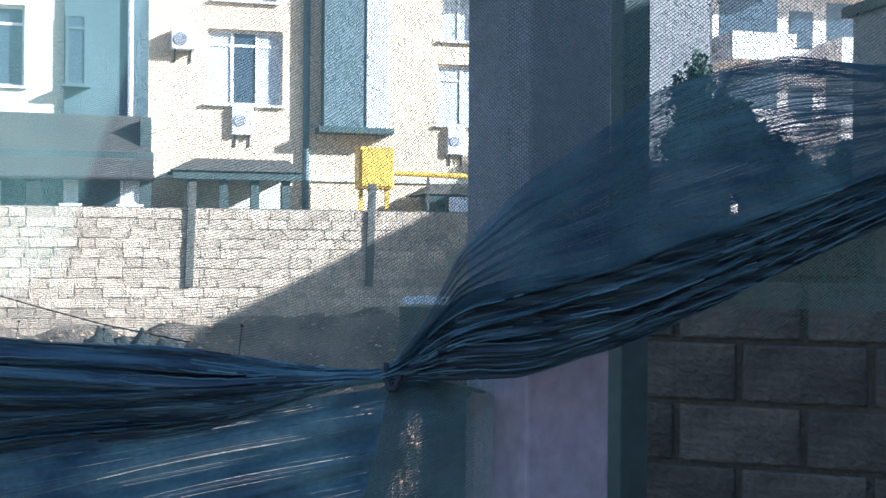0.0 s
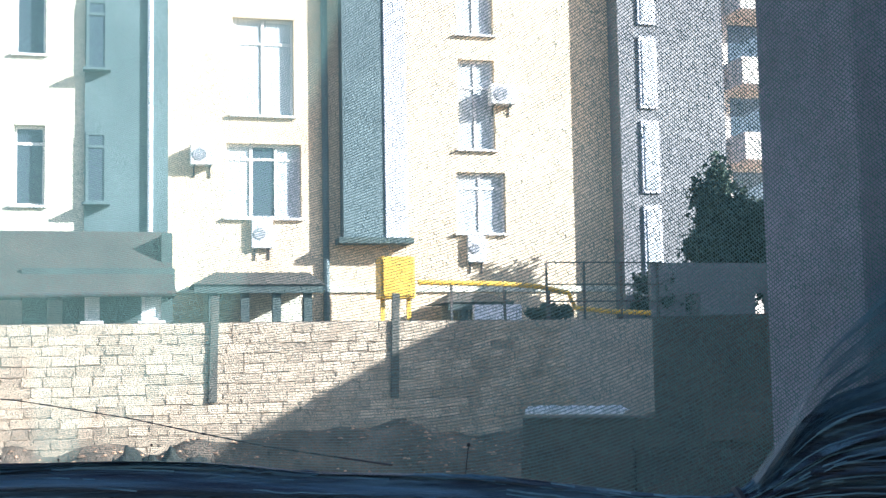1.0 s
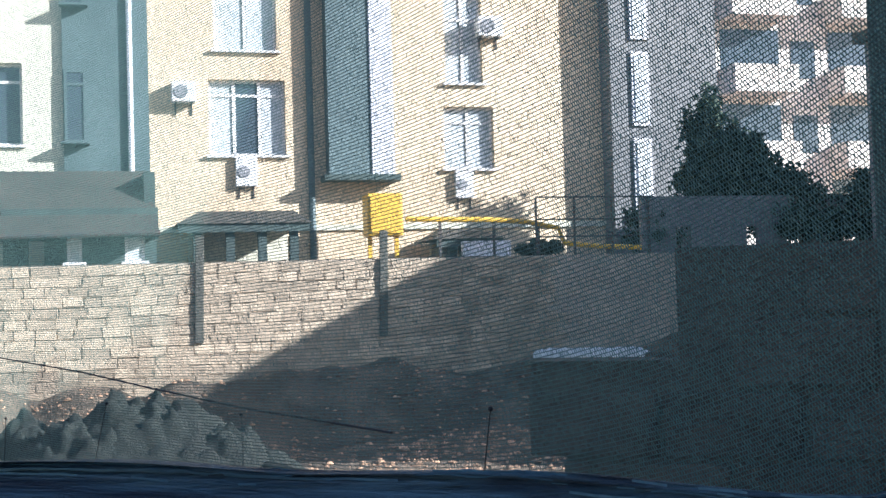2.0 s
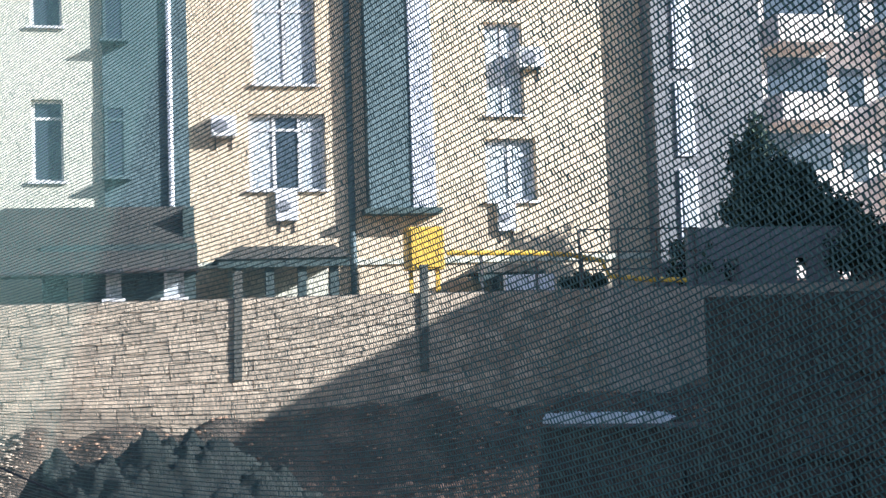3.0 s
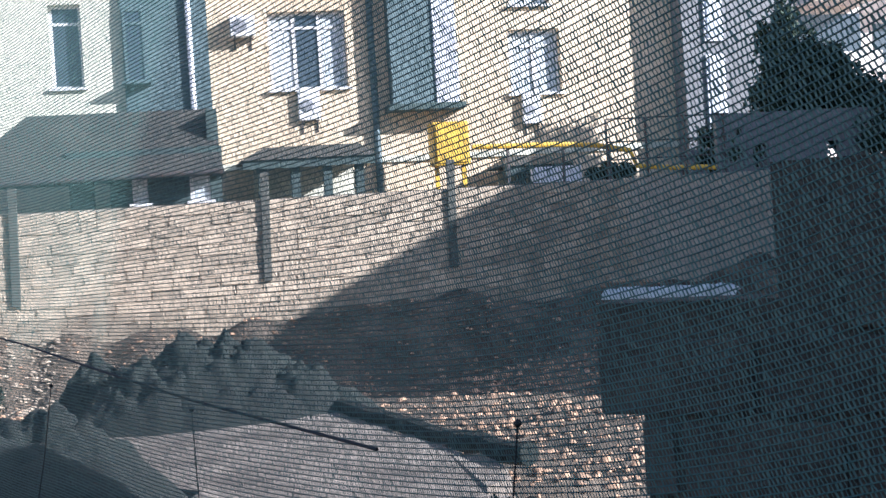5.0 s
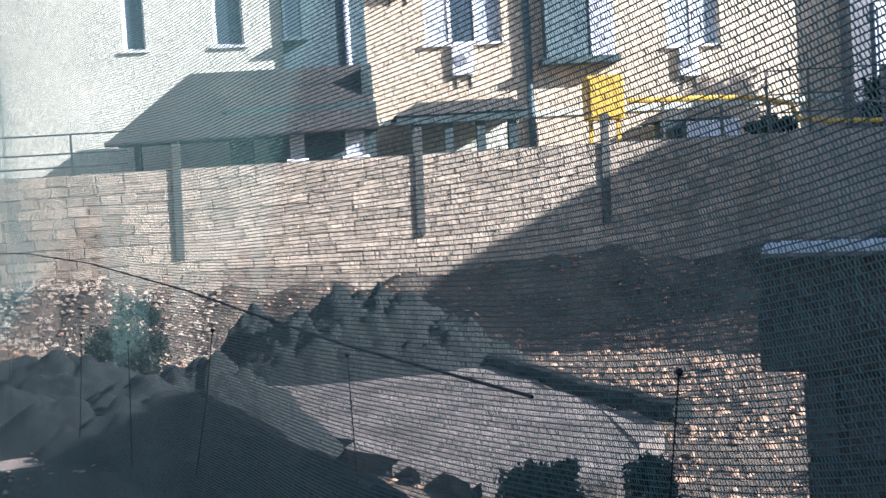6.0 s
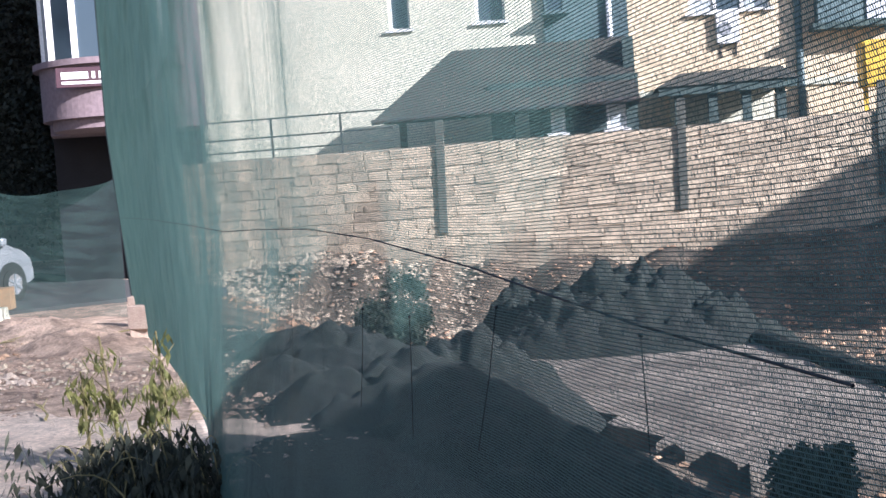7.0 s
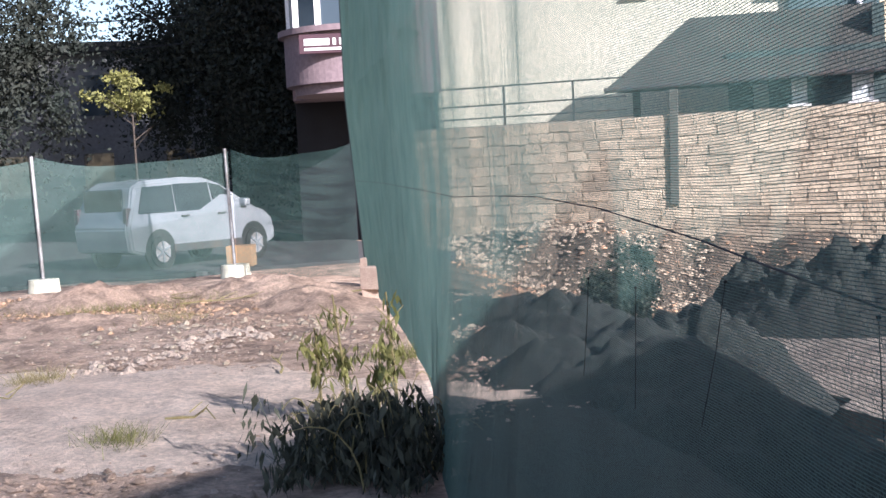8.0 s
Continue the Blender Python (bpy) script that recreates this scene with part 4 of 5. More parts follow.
def tall_net():
    g = group_thing("shade_net", "tall green knitted shade net hung along the pit edge", "net")
    S = np.concatenate([np.arange(-0.96, 4, 0.06), np.arange(4, NET_END, 0.25), [NET_END]])
    H = np.arange(0.02, 4.6, PITCH)
    n = len(S)
    s = np.tile(S, len(H))
    h = np.repeat(H, n)
    p = net_point(s, h)
    nd = np.array(ND) * 0.0006
    up = np.array([0, 0, 0.0006])
    ring = np.stack([p + up, p - up * 0.7 + nd, p - up * 0.7 - nd], 1).reshape(-1, 3)
    base = (np.arange(len(H))[:, None] * n + np.arange(n - 1)[None, :]).ravel() * 3
    faces = np.concatenate([np.stack([base + a, base + 3 + a, base + 3 + b, base + b], 1) for a, b in ((0, 1), (1, 2), (2, 0))])
    keep = p[base // 3, 2] > net_foot(s[base // 3])
    faces = faces[np.tile(keep, 3)]
    tagged(mesh_np("yarn", ring, faces, M_NET, g), kind="stuff")
    # knitted zigzag between the yarns where the net hangs close
    STEP = 0.0032
    ss = np.arange(-0.9, 4.0, STEP)
    cs, hs = np.meshgrid(ss, H, indexing="xy")
    cs, hs = cs.ravel(), hs.ravel()
    rng_ = NET_D / np.cos(np.arctan2(cs, NET_D))
    z = hs + np.where(cs > 0, 0.313 * np.exp(-np.maximum(cs, 0) / 0.44), 0.313 - 0.71 * cs)
    near = (np.abs(z - 1.57) < 0.33 * rng_ + 0.25) & (z > net_foot(cs))
    cs, hs = cs[near], hs[near]
    k = len(cs)
    rr = np.random.default_rng(2)
    lean = 0.0021 + rr.normal(size=k) * 0.0005
    wid = np.clip(0.00056 + rr.normal(size=k) * 0.0002, 0.00025, 0.0012)
    v = np.stack([net_point(cs - wid, hs), net_point(cs + wid, hs), net_point(cs + lean + wid, hs + PITCH), net_point(cs + lean - wid, hs + PITCH)], 1)
    tilt = np.array(ND)[None, :] * (2 * wid * (0.04 + 0.045 * np.maximum(cs - 3, 0)))[:, None]
    v[:, 1] -= tilt
    v[:, 2] -= tilt
    v = v.reshape(-1, 3)
    tagged(mesh_np("knit", v, np.arange(len(v)).reshape(-1, 4), M_NET, g), kind="stuff")
    # the same knit further along, in long upright strands
    vs, fs, n0 = [], [], 0
    vary = np.random.default_rng(17)

    def strand(a, lo, hi, wid):
        nonlocal n0
        h8 = np.linspace(lo, hi, 8)
        q = net_point(np.full(8, a), h8)
        e = (np.array(SD) - np.array(ND) * min(0.4, 0.06 + 0.02 * max(a - 4, 0) + 0.035 * max(a - 6.5, 0)) * vary.uniform(0.5, 1.5)) * wid
        vs.append(np.stack([q - e, q + e], 1).reshape(-1, 3))
        for i in range(7):
            fs.append((n0 + 2 * i, n0 + 2 * i + 1, n0 + 2 * i + 3, n0 + 2 * i + 2))
        n0 += 16
    for a in np.arange(4.0, NET_END, 0.0051):
        strand(a + vary.normal(0, 0.0006), 0.02, 4.6, vary.uniform(0.0006, 0.0013))
    for a in np.arange(-0.95, 4.0, 0.0062):
        r = 0.33 * NET_D / math.cos(math.atan2(a, NET_D)) + 0.25
        lf = net_lift(a)
        if 1.57 - r > max(lf + 0.05, float(net_foot(a))):
            strand(a, max(0.02, float(net_foot(a)) - lf), 1.57 - r - lf, 0.0012)
        strand(a, max(1.57 + r, float(net_foot(a))) - lf, 4.6, 0.0012)
    tagged(mesh_np("upright_knit", np.concatenate(vs), np.array(fs), M_NET, g), kind="stuff")
    # a slack cord along the net and short tie cords hanging from knots
    def cord(pts, r):
        return tube(bmesh.new(), pts, r, 6)
    off = -0.012
    def on(s, z):
        return SD * s + ND * (NET_D - 0.48 * (max(s - 4, 0) / 13) ** 2 + 0.17 * (s / NET_END) ** 2 * max(0, 1 - z / 2.6) + off) + Vector((0, 0, z))
    line = [on(s, z) for s, z in ((0.9, 1.36), (1.32, 1.372), (1.66, 1.39), (2.0, 1.41), (2.8, 1.44), (3.7, 1.45), (5.0, 1.43), (6.4, 1.40), (8.5, 1.41), (12.5, 1.435), (17, 1.45))]
    part("cord", cord(line, 0.0017), M_CORD, g, "thin black cord threaded along the net")
    for s, z, ds in ((0.69, 1.403, 0.06), (1.32, 1.361, -0.01), (1.87, 1.352, 0.16), (2.47, 1.287, 0.05), (2.96, 1.265, 0.12), (3.58, 1.264, 0.05), (4.23, 1.197, 0.05)):
        q = on(s, z)
        kb = bmesh.new()
        bmesh.ops.create_icosphere(kb, subdivisions=2, radius=0.0032, matrix=Matrix.Translation(q))
        knot = part("knot", kb, M_CORD, g, "black tied knot")
        part("tie", cord([q, on(s + ds * 0.4, z - 0.12), on(s + ds, z - 0.26)], 0.0008), M_CORD, knot, "black tie cord")
    part("end_post", tube(bmesh.new(), [SD * NET_END + ND * 0.30, SD * NET_END + ND * 0.13 + Vector((0, 0, 2.6)), SD * NET_END + ND * 0.13 + Vector((0, 0, 4.7))], 0.025, 10), M_EXT, g, "thin dark post at the net's end")


tall_net()


def net_bundle():
    """Slack spare netting, gathered in folds and tied round the column."""
    g = group_thing("gathered_net", "dark green netting gathered in folds and tied to the column", "net", pose(-0.02, 0, 0))
    # x, y, top, bottom of the dense folds
    prof = [(-1.7, 0.1, 1.50, 0.95), (-0.9, 0.18, 1.47, 1.1), (-0.45, 0.24, 1.447, 1.2), (-0.2, 0.27, 1.435, 1.262), (0.0, 0.3, 1.412, 1.287), (0.14, 0.32, 1.396, 1.31), (0.28, 0.335, 1.382, 1.357), (0.35, 0.34, 1.38, 1.368), (0.39, 0.34, 1.425, 1.369), (0.44, 0.34, 1.475, 1.37), (0.53, 0.34, 1.506, 1.367), (0.655, 0.35, 1.533, 1.408), (0.8, 0.365, 1.575, 1.476), (1.0, 0.385, 1.652, 1.572), (1.5, 0.42, 1.86, 1.8)]
    # x, top of the thin upper layer
    upper = [(0.36, 1.40), (0.397, 1.452), (0.441, 1.543), (0.524, 1.627), (0.653, 1.716), (0.702, 1.752), (0.803, 1.79), (0.88, 1.806), (1.0, 1.80), (1.5, 1.87)]
    rows, n = 200, 260
    xs = [p[0] for p in prof]
    U = np.linspace(xs[0], xs[-1], n)
    Y, T, B = (np.interp(U, xs, [p[k] for p in prof]) for k in (1, 2, 3))
    soft_k = np.ones(5) / 5
    Y, T, B = (np.convolve(np.pad(w, 2, mode="edge"), soft_k, mode="valid") for w in (Y, T, B))
    v = []
    for j in range(rows):
        q = j / (rows - 1)
        fold = 0.018 * np.sin(q * 34 + U * 1.5) + 0.010 * np.sin(q * 71 + U * 3.1 + 1) + 0.0045 * np.sin(q * 190 + U * 6 + 2 * np.sin(U * 3))
        fold = fold * np.clip((T - B) / 0.15, 0.25, 1.2)
        z = T + (B - T) * q + (0.006 * np.sin(q * 30 + U * 5) + 0.003 * np.sin(U * 17 + q * 11)) * np.clip((T - B) / 0.1, 0.2, 1)
        v.append(np.stack([U, Y - 0.03 * np.sin(q * 3.1) + fold, z], 1))
    v = np.concatenate(v)
    f = np.array([(j * n + i, j * n + i + 1, (j + 1) * n + i + 1, (j + 1) * n + i) for j in range(rows - 1) for i in range(n - 1)])
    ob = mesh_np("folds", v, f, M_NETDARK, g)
    for p in ob.data.polygons:
        p.use_smooth = True
    tagged(ob, kind="stuff")
    rng = np.random.default_rng(6)

    def ribbons(name, lines, widths, material, gaps=None, across=(0, 0, 1.0)):
        vs, fs, n0 = [], [], 0
        for line, w in zip(lines, widths):
            half = np.outer(np.broadcast_to(w, len(line)), np.array(across)) + np.array([0, -0.0003, 0])
            k = len(line)
            vs.append(np.stack([line - half, line + half], 1).reshape(-1, 3))
            show = np.convolve(rng.normal(size=k + 8), np.ones(9) / 3, mode="valid") > gaps if gaps is not None else np.ones(k, bool)
            i = np.nonzero(show[:-1])[0]
            fs.append(np.stack([n0 + 2 * i, n0 + 2 * i + 2, n0 + 2 * i + 3, n0 + 2 * i + 1], 1))
            n0 += 2 * k
        tagged(mesh_np(name, np.concatenate(vs), np.concatenate(fs), material, g), kind="stuff")

    # loose yarns standing out on the folds; their paler bits stand for glints
    grid = v.reshape(rows, n, 3)
    ribbons("loose_yarn", [grid[j] + np.array([0, -0.005, 0]) + rng.normal(0, 0.0005, (n, 3)) for j in range(2, rows - 2, 3)], rng.uniform(0.0004, 0.0011, 70), M_YARN, 0.35)
    # thin upper layer: single yarns spreading from the tie across the column
    X = np.linspace(0.36, 1.5, 90)
    top, low, dep = np.interp(X, [p[0] for p in upper], [p[1] for p in upper]), np.interp(X, U, T) - 0.012, np.interp(X, U, Y)
    lines, widths = [], []
    for layer, count in ((0, 140), (1, 110)):
        for q in np.linspace(0, 1, count):
            q = min(1.0, max(0.0, q + rng.normal(0, 0.0012) + 0.006 * math.sin(q * 23 + layer * 2)))
            wob = 0.003 * np.sin(X * 9 + q * 14 + layer) * q + 0.001 * np.sin(X * 31 + q * 50)
            lines.append(np.stack([X, dep + 0.012 * layer + 0.01 * np.sin(q * 25 + X * 2) - 0.02, low + (top - low) * q + wob], 1))
            widths.append(rng.uniform(0.18, 0.31) * (1.2 - 0.3 * q) * (top - low) / count)
    ribbons("upper_yarn", lines, widths, M_YARN)
    # slack lower layer below the folds
    lines, widths = [], []
    for q in np.sort(rng.uniform(0, 1, 640)):
        x0 = 0.35 - 0.06 * q
        X = np.linspace(-1.7, x0, 80)
        slope = 0.14 + 0.16 * q + 0.02 * math.sin(q * 37)
        z = 1.362 - 0.27 * q - slope * (x0 - X) - 0.02 * np.sin((x0 - X) * 1.6) + 0.003 * np.sin(X * 13 + q * 40)
        lines.append(np.stack([X, np.interp(X, U, Y) - 0.01 + 0.012 * np.sin(q * 33 + X), z], 1))
        widths.append(rng.uniform(0.0003, 0.0012))
    ribbons("lower_yarn", lines, widths, M_YARN)
    # a loose flap hanging from the tie
    drop = np.linspace(0, 1, 30)
    ease = np.clip(drop / 0.22, 0, 1) ** 0.7
    flap = [np.stack([0.358 + (x - 0.358) * ease - 0.03 * drop + 0.003 * np.sin(drop * 9 + x * 60), 0.36 + 0.44 * ease + 0.01 * np.sin(x * 70), 1.37 - 0.55 * drop], 1) for x in np.linspace(0.295, 0.62, 150)]
    ribbons("hanging_yarn", flap, rng.uniform(0.0009, 0.0014, 150), M_YARN, None, (1.0, 0, 0))
    knot = bmesh.new()
    tube(knot, [(0.355 + 0.012 * math.cos(a), 0.34 + 0.045 * math.sin(a), 1.373 + 0.014 * math.cos(a * 2)) for a in np.linspace(0, 6.2, 24)], 0.005, 6)
    part("tie", knot, M_CORD, g, "black cord round the gathered net")


net_bundle()


# ---- the lot: plants and loose stones ----
def weed_clump():
    rng = np.random.default_rng(11)
    g = group_thing("weed_clump", "wilted tall weeds with drooping leaves beside the net", "plant", pose(-3.93, 5.04, 0))
    bm = bmesh.new()
    heads = []
    for k in range(130):
        a, r = rng.uniform(0, 6.28), min(abs(rng.normal(0, 0.28)), 0.5)
        x, y = r * math.cos(a) * 1.0, r * math.sin(a)
        h = rng.uniform(0.12, 0.4)
        lx, ly = np.clip(rng.normal(0, 0.08, 2), -0.12, 0.12)
        pts = [(x, y, 0), (x + lx * 0.4, y + ly * 0.4, h * 0.6), (x + lx, y + ly, h), (x + lx * 1.6, y + ly * 1.6, h * 0.86)]
        tube(bm, pts, [0.005, 0.004, 0.003, 0.0015], 4)
        heads += [(pts[2], h), (pts[3], h)]
    tagged(part("stalk", bm, M_WILT, g), kind="stuff")
    for k in range(40):
        a, r = rng.uniform(0, 6.28), rng.uniform(0.05, 0.46)
        x, y, h = r * math.cos(a), r * math.sin(a), rng.uniform(0.25, 0.5)
        ex, ey = x + rng.normal(0, 0.12), y + rng.normal(0, 0.12)
        part("stem", tube(bmesh.new(), [(x + (ex - x) * q ** 1.6, y + (ey - y) * q ** 1.6, h * (1 - (1 - 1.35 * q) ** 2)) for q in (0, 0.15, 0.3, 0.45, 0.6, 0.75, 0.88, 1)], [0.006, 0.005, 0.005, 0.004, 0.004, 0.003, 0.002, 0.002], 5), M_DRY, g, "pale dry stem")
    n = 4200
    c = np.array([heads[i][0] for i in rng.integers(0, len(heads), n)]) + rng.normal(size=(n, 3)) * np.array([0.05, 0.05, 0.05])
    c[:, 2] = np.clip(c[:, 2] - rng.uniform(0, 0.3, n), 0.04, None)
    a = np.stack([rng.normal(0, 0.45, n), rng.normal(0, 0.45, n), -np.ones(n)], 1) * rng.uniform(0.02, 0.06, (n, 1))
    b = np.cross(a, rng.normal(size=(n, 3)))
    b = b / np.linalg.norm(b, axis=1)[:, None] * rng.uniform(0.004, 0.02, (n, 1))
    v, f = blades(c, a, b)
    tagged(mesh_np("leaves", v, f, M_WILT, g), "dull wilted leaves", kind="stuff")


weed_clump()


def tall_weed(x, y, h, seed):
    rng = np.random.default_rng(seed)
    g = group_thing("tall_weed", "dry yellow weed stalk with hanging withered leaves", "plant", pose(x, y, 0), group="tall weeds")
    bm = bmesh.new()
    lx, ly = rng.normal(0, 0.05, 2)
    spine = [(0, 0, 0), (lx * 0.5, ly * 0.5, h * 0.5), (lx, ly, h), (lx * 1.3, ly * 1.3, h * 0.97)]
    tube(bm, spine, [0.011, 0.009, 0.005, 0.002], 6)
    for k in range(5):
        a, z = rng.uniform(0, 6.28), h * rng.uniform(0.45, 0.85)
        tube(bm, [(lx * 0.6, ly * 0.6, z), (lx + 0.1 * math.cos(a), ly + 0.1 * math.sin(a), z + 0.1)], [0.005, 0.002], 5)
    part("stalk", bm, M_DRY, g)
    n = 110
    node = rng.uniform(0.45, 1.0, 9)
    z = h * (node[rng.integers(0, 9, n)] - rng.uniform(0, 0.14, n))
    c = np.stack([lx * z / h + rng.normal(0, 0.045, n), ly * z / h + rng.normal(0, 0.045, n), z], 1)
    a = np.stack([rng.normal(0, 0.35, n), rng.normal(0, 0.35, n), -np.ones(n)], 1) * rng.uniform(0.02, 0.055, (n, 1))
    b = np.cross(a, rng.normal(size=(n, 3)))
    b = b / np.linalg.norm(b, axis=1)[:, None] * rng.uniform(0.005, 0.018, (n, 1))
    v, f = blades(c, a, b)
    mesh_np("leaves", v, f, M_YLEAF, g, "withered yellow green leaves")


for k, (x, y, h) in enumerate(((-4.70, 5.89, 0.82), (-4.30, 5.84, 0.84), (-4.88, 5.83, 0.62), (-4.57, 5.99, 0.5))):
    tall_weed(x, y, h, 40 + k)


def sand_patch():
    bm = bmesh.new()
    n, rings = 200, 14
    prev = None
    cx, cy = -6.6, 5.8
    for r in range(rings + 1):
        ring = []
        for k in range(n):
            a = k * 2 * math.pi / n
            rad = (r / rings) * (1 + 0.25 * noise.noise(Vector((math.cos(a) * 1.7, math.sin(a) * 1.7, 2))) + 0.12 * noise.noise(Vector((math.cos(a) * 6, math.sin(a) * 6, 4))) + 0.07 * noise.noise(Vector((math.cos(a) * 16, math.sin(a) * 16, 9))))
            x, y = cx + rad * (2.6 * math.cos(a) - 1.0 * math.sin(a)), cy + rad * (1.7 * math.sin(a) + 0.9 * math.cos(a))
            ring.append(bm.verts.new((x, y, ground_height(x, y) + 0.045 * (1 - (r / rings) ** 3) - 0.012)))
        if prev:
            for k in range(n):
                bm.faces.new((prev[k], prev[(k + 1) % n], ring[(k + 1) % n], ring[k]))
        prev = ring
    ob = finish("sand_patch", bm, M_SAND, smooth=True)
    tagged(ob, "pale trodden sand spread on the soil", "sand", kind="stuff")


sand_patch()


def stones(name, n, region, size, material, label, seed):
    rng = np.random.default_rng(seed)
    vs, fs = [], []
    base = np.array([(1, 0, 0), (0.3, 0.95, 0), (-0.8, 0.55, 0), (-0.7, -0.6, 0), (0.4, -0.9, 0), (0.5, 0.2, 0.75), (-0.35, 0.3, 0.8), (0.0, -0.45, 0.7)])
    tri = [(0, 1, 5), (1, 6, 5), (1, 2, 6), (2, 3, 6), (3, 7, 6), (3, 4, 7), (4, 0, 7), (0, 5, 7), (5, 6, 7)]
    for i in range(n):
        x, y = region(rng)
        s = size * min(rng.lognormal(0, 0.5), 2.4)
        a = rng.uniform(0, 6.28)
        q = base * (1 + rng.normal(0, 0.22, base.shape)) * s * rng.uniform(0.5, 1.25, 3) * np.array([1.0, 1.0, 0.7])
        q = np.stack([q[:, 0] * math.cos(a) - q[:, 1] * math.sin(a), q[:, 0] * math.sin(a) + q[:, 1] * math.cos(a), q[:, 2]], 1)
        q += np.array([x, y, ground_height(x, y) + 0.01])
        fs += [tuple(len(vs) * 8 + k for k in t) for t in tri]
        vs.append(q)
    ob = mesh_np(name, np.concatenate(vs), np.array(fs), material)
    tagged(ob, label, "rubble", kind="stuff")


stones("litter", 1500, lambda r: (-12.3 + r.normal(0, 1.1), 10.4 + r.normal(0, 0.75)), 0.028, M_LITTER, "brown litter and dry leaves on the mounds", 23)
stones("rubble", 420, lambda r: (-8.6 + r.normal(0, 1.6), 9.0 + r.normal(0, 1.0)), 0.024, M_STONE, "scattered pale stones and clods on the soil", 3)


def loose(r):
    while True:
        x, y = r.uniform(-14, -4), r.uniform(3.4, 13.5)
        if noise.noise(Vector((x * 0.9, y * 0.9, 5))) + 0.5 * noise.noise(Vector((x * 3, y * 3, 1))) > r.uniform(-0.1, 0.55):
            return x, y


def pit_floor(r):
    while True:
        x, y = r.uniform(-13, 6), r.uniform(9, 27)
        if x * ND.x + y * ND.y - NET_D > 1.2 and -x * math.sin(TH) + y * math.cos(TH) < 25.9 and (x > -1.5 or r.random() < 0.5):
            return x, y


stones("gravel", 1400, lambda r: (r.uniform(-10.5, -3.6), r.uniform(3.2, 9.5)), 0.011, M_SAND, "fine pale gravel strewn on the trodden sand", 37)
stones("clods", 5200, loose, 0.018, M_DIRT, "small brown soil clods", 4)
stones("pit_rubble", 6500, pit_floor, 0.042, M_LITTER, "broken brick and stone rubble on the pit floor", 6)


def bank_foot(r):
    u, c = r.uniform(-9.5, -2.5), r.uniform(22.6, 25.9)
    return u * math.cos(TH) - c * math.sin(TH), u * math.sin(TH) + c * math.cos(TH)


stones("bank_litter", 2600, bank_foot, 0.042, M_STONE, "pale stones and litter on the bank below the wall", 29)


def brick_pile():
    for k, (x, y, z, rz) in enumerate(((-10.15, 13.35, 0.28, 20), (-9.2, 12.1, 0.14, 35), (-9.15, 12.05, 0.28, 10))):
        ob = finish("brick", boxes((-0.15, 0.15, -0.1, 0.1, -0.14, 0.14), bevel=0.012), M_BRICK)
        ob.matrix_world = pose(x, y, z - 0.02, 0, 0, rz)
        tagged(ob, "pale building block weighing down the net's foot", "brick", group="bricks at the net")


brick_pile()


def grass_tuft(x, y, r, seed, material=M_DRY, n=320, h=0.13):
    rng = np.random.default_rng(seed)
    g = group_thing("grass_tuft", "dry straw coloured grass tuft on the soil", "grass", pose(x, y, ground_height(x, y)), group="grass tufts")
    root = np.stack([rng.normal(0, r, n), rng.normal(0, r, n), np.zeros(n)], 1)
    tip = root + np.stack([rng.normal(0, 0.09, n), rng.normal(0, 0.09, n), h * rng.uniform(0.4, 1.1, n)], 1)
    side = np.stack([rng.normal(0, 1, n), rng.normal(0, 1, n), np.zeros(n)], 1)
    side = side / np.linalg.norm(side, axis=1)[:, None] * 0.0025
    v = np.stack([root - side, root + side, tip + side * 0.3, tip - side * 0.3], 1).reshape(-1, 3)
    tagged(mesh_np("grass", v, np.arange(len(v)).reshape(-1, 4), material, g), kind="stuff")


def soil_mound(x, y, rx, ry, h, yaw, seed):
    n, rings = 56, 16
    vs, fs = [], []
    ca, sa = math.cos(radians(yaw)), math.sin(radians(yaw))
    for i in range(rings + 1):
        q = i / rings
        for k in range(n):
            a = k * 2 * math.pi / n
            px, py = math.cos(a) * q * rx, math.sin(a) * q * ry
            lump = noise.noise(Vector((px * 1.4, py * 1.4, seed))) * 0.5 + noise.noise(Vector((px * 5, py * 5, seed))) * 0.3 + noise.noise(Vector((px * 14, py * 14, seed))) * 0.12
            wx, wy = x + px * ca - py * sa, y + px * sa + py * ca
            vs.append((wx, wy, ground_height(wx, wy) + h * (1 - q * q) * (0.8 + lump) - 0.03 * q))
    for i in range(rings):
        for k in range(n):
            fs.append((i * n + k, i * n + (k + 1) % n, (i + 1) * n + (k + 1) % n, (i + 1) * n + k))
    ob = mesh_np("soil_mound", np.array(vs), np.array(fs), M_DIRT)
    for p in ob.data.polygons:
        p.use_smooth = True
    tagged(ob, "low mound of loose brown soil inside the fence", "soil mound", group="soil mounds")


soil_mound(-12.7, 10.9, 1.6, 0.9, 0.3, 50, 2)
soil_mound(-11.2, 12.3, 1.5, 0.9, 0.28, 15, 5)
soil_mound(-9.6, 11.6, 1.3, 0.8, 0.22, -30, 8)
soil_mound(-11.0, 9.0, 1.4, 0.7, 0.14, 40, 11)

for k, (x, y, r) in enumerate(((-12.6, 10.6, 0.35), (-11.9, 11.4, 0.3), (-11.3, 11.9, 0.28), (-13.2, 10.9, 0.3), (-12.1, 10.2, 0.3), (-8.2, 6.3, 0.12), (-5.7, 4.9, 0.1), (-12.9, 10.1, 0.35), (-11.6, 10.6, 0.3), (-10.2, 9.6, 0.2), (-6.0, 8.3, 0.15))):
    grass_tuft(x, y, r, 300 + k, M_DRY if k % 2 else M_YLEAF)


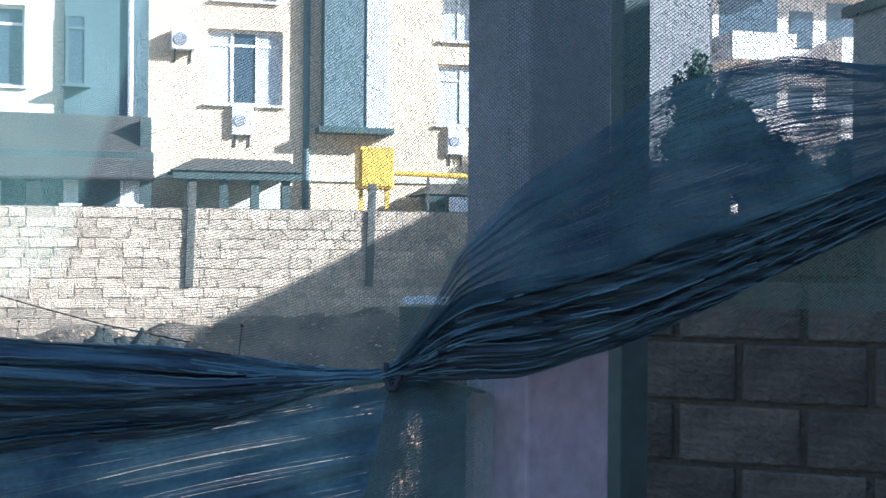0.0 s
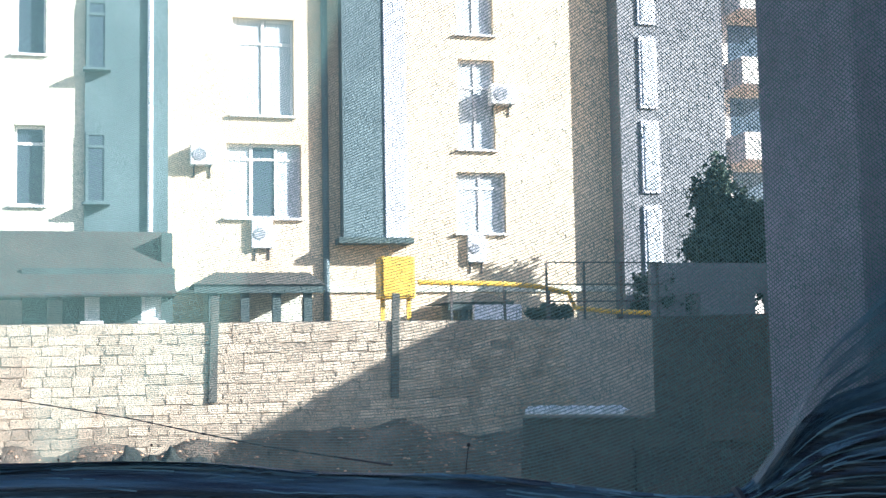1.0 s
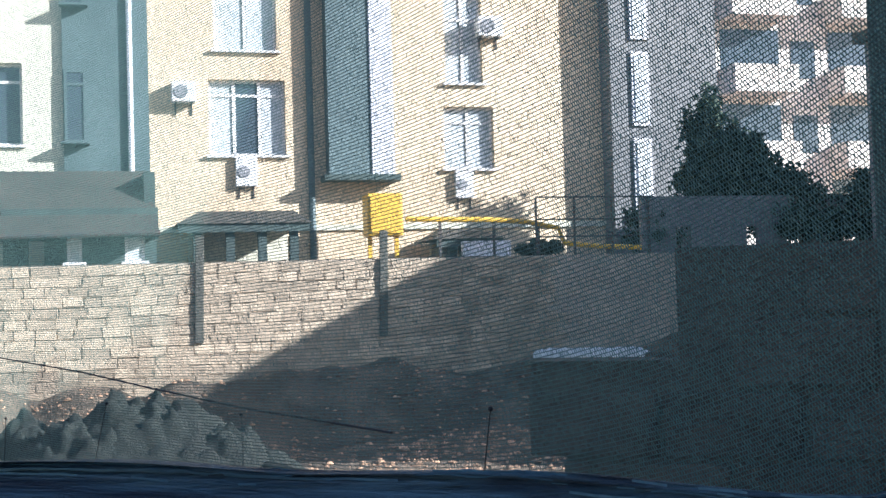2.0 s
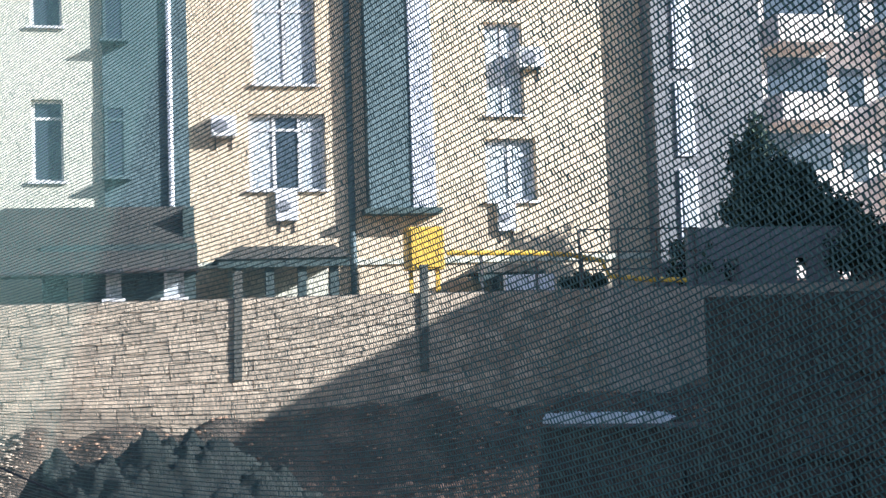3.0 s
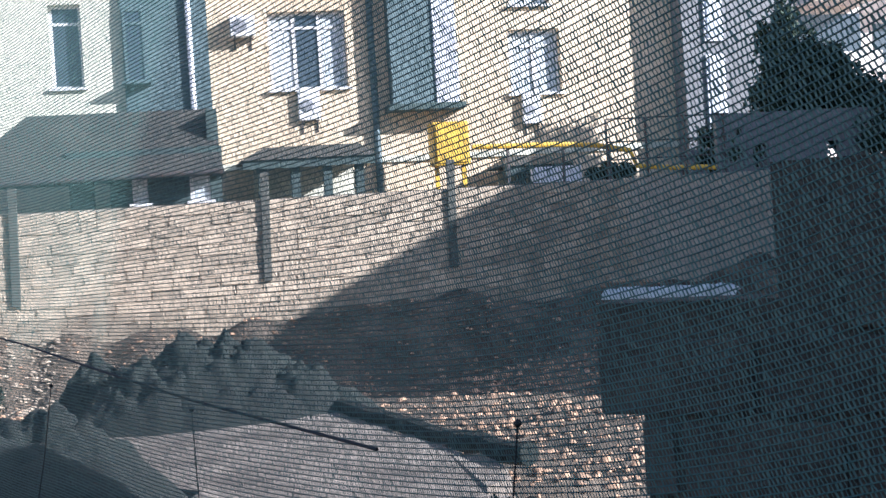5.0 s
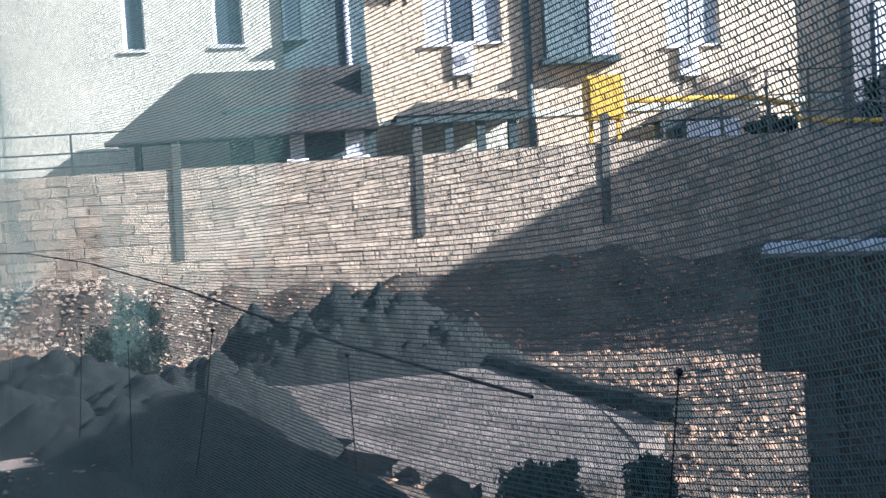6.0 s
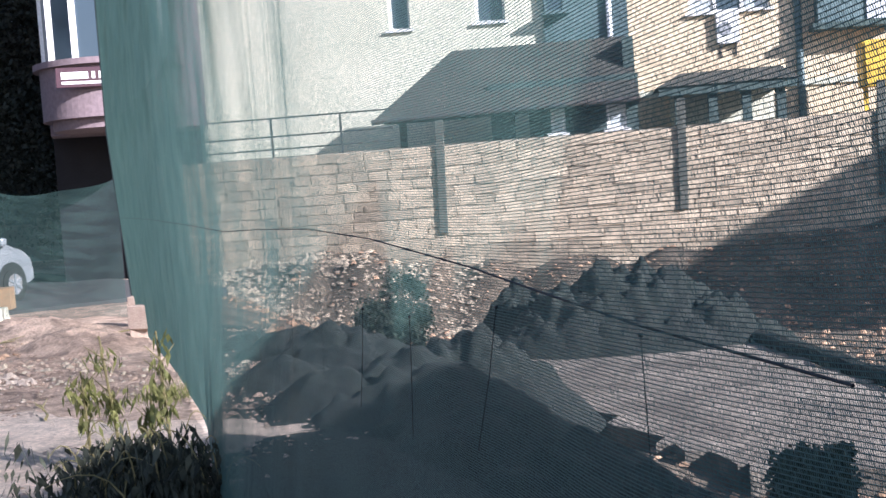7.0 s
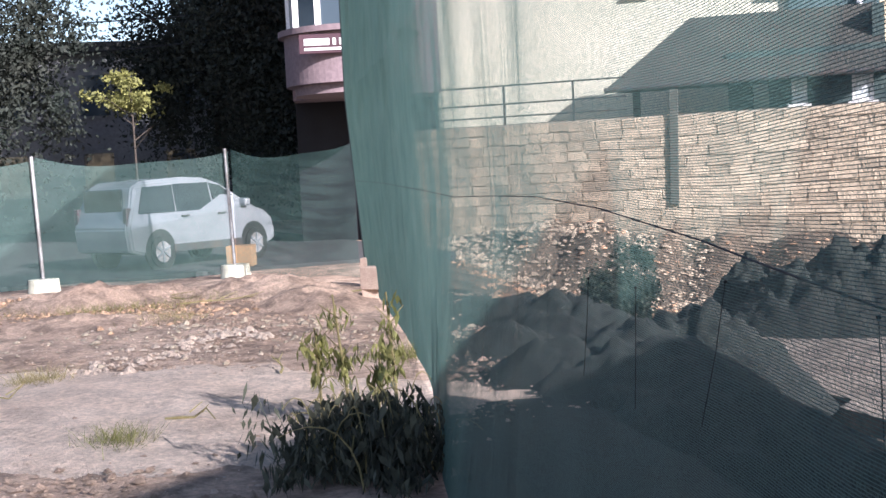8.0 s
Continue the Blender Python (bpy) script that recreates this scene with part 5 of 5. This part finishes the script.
def twig(x, y, yaw, length, seed, thick=0.012):
    rng = random.Random(seed)
    z = ground_height(x, y)
    g = group_thing("twig", "bare dry twig lying on the soil", "twig", pose(x, y, z + thick, 0, 0, yaw), group="twigs")
    pts = [(length * q, rng.uniform(-0.04, 0.04), 0.02 + 0.12 * q * rng.random()) for q in (0, 0.25, 0.5, 0.75, 1)]
    bm = tube(bmesh.new(), pts, [thick, thick * 0.9, thick * 0.7, thick * 0.5, thick * 0.3], 6)
    for q, a in ((0.45, 1), (0.7, -1)):
        tube(bm, [(length * q, 0, 0.06), (length * (q + 0.2), a * length * 0.14, 0.12)], [thick * 0.5, thick * 0.2], 5)
    part("stick", bm, M_DRY, g)


for k, (x, y, yaw, L) in enumerate(((-12.9, 11.6, -18, 1.9), (-11.4, 10.9, 50, 1.2), (-5.3, 6.6, -50, 0.5), (-5.9, 5.5, 20, 0.35), (-9.9, 12.4, 30, 0.9), (-7.7, 5.2, 70, 0.5), (-6.4, 7.2, 140, 0.4))):
    twig(x, y, yaw, L, 500 + k)

stones("plaster_rubble", 240, lambda r: (-8.3 + r.normal(0, 0.22), r.uniform(6.6, 9.0)), 0.03, M_SAND, "pale broken plaster lumps in a low row", 13)


def carton():
    g = group_thing("carton", "brown cardboard box standing on the street", "box", pose(-14.73, 15.66, 0.06, 0, 0, 30))
    part("body", boxes((-0.22, 0.22, -0.18, 0.18, 0, 0.36), bevel=0.006), M_CARTON, g)
    part("flap", boxes((-0.22, 0.22, -0.19, -0.184, 0.2, 0.36)), M_CARTON, g)


carton()


def street_sign():
    g = group_thing("street_sign", "small blue and white street sign on a post", "sign", pose(-17.0, 22.6, 0, 0, 0, 38))
    part("post", tube(bmesh.new(), [(0, 0, 0), (0, 0, 2.9)], 0.03, 8), M_STEEL, g)
    part("plate", boxes((-0.35, 0.35, -0.05, -0.03, 2.1, 2.45), bevel=0.005), M_BLUE, g, "blue plate")
    tri = bmesh.new()
    f = tri.faces.new([tri.verts.new(p) for p in ((-0.2, -0.06, 2.85), (0.2, -0.06, 2.85), (0, -0.06, 2.5))])
    r = bmesh.ops.extrude_face_region(tri, geom=[f])
    bmesh.ops.translate(tri, verts=[v for v in r["geom"] if isinstance(v, bmesh.types.BMVert)], vec=(0, 0.02, 0))
    part("triangle", tri, M_WHITE, g, "white triangular plate")
    part("rail", boxes((0.4, 1.2, -0.05, 0.0, 2.05, 2.12)), M_YELLOW, g, "yellow bar")


street_sign()


def cable(a, b, sag):
    pts = [Vector(a).lerp(Vector(b), q) - Vector((0, 0, sag * 4 * q * (1 - q))) for q in (0, 0.2, 0.4, 0.6, 0.8, 1)]
    ob = finish("overhead_cable", tube(bmesh.new(), pts, 0.018, 5), M_CORD)
    tagged(ob, "thin black overhead cable across the street", "cable", group="overhead cables")


cable((-30, 17, 6.0), (-17.6, 25.5, 6.2), 0.5)
cable((-31, 18.5, 5.2), (-17.6, 25.5, 5.6), 0.4)

# ---- the stones of the retaining wall ----
def wall_stones():
    rng = random.Random(9)
    kinds = []
    for k in range(10):
        w, h = rng.uniform(0.22, 0.6), 0.20
        bm = boxes((0.004, w - 0.004, -0.028, 0.03, 0.004, h + rng.uniform(0.0, 0.01)), bevel=0.014)
        for v in bm.verts:
            v.co += Vector((rng.uniform(-0.015, 0.015), rng.uniform(-0.014, 0.008), rng.uniform(-0.012, 0.01)))
        me = bpy.data.meshes.new("stone")
        bm.to_mesh(me)
        bm.free()
        me.materials.append(M_STONE)
        kinds.append((me, w))
    rest = bmesh.new()
    for row in range(20):
        z = 2.19 - row * 0.215
        u = -10.2 + rng.uniform(0, 0.2)
        while u < 9.6:
            me, w = kinds[rng.randrange(10)]
            m = pose(u, 26.1, z + rng.uniform(-0.01, 0.01), 0, rng.uniform(-1.5, 1.5))
            if row < 10 and -4.5 < u < 6.5:
                o = new("stone", me)
                o.parent = WALL_PIT
                o.matrix_local = m
            else:
                n0 = len(rest.verts)
                rest.from_mesh(me)
                rest.verts.ensure_lookup_table()
                for v in rest.verts[n0:]:
                    v.co = m @ v.co
            u += w + rng.uniform(0.0, 0.015)
    ob = part("stone_courses", rest, M_STONE, WALL_PIT)
    tagged(ob, kind="stuff")


wall_stones()
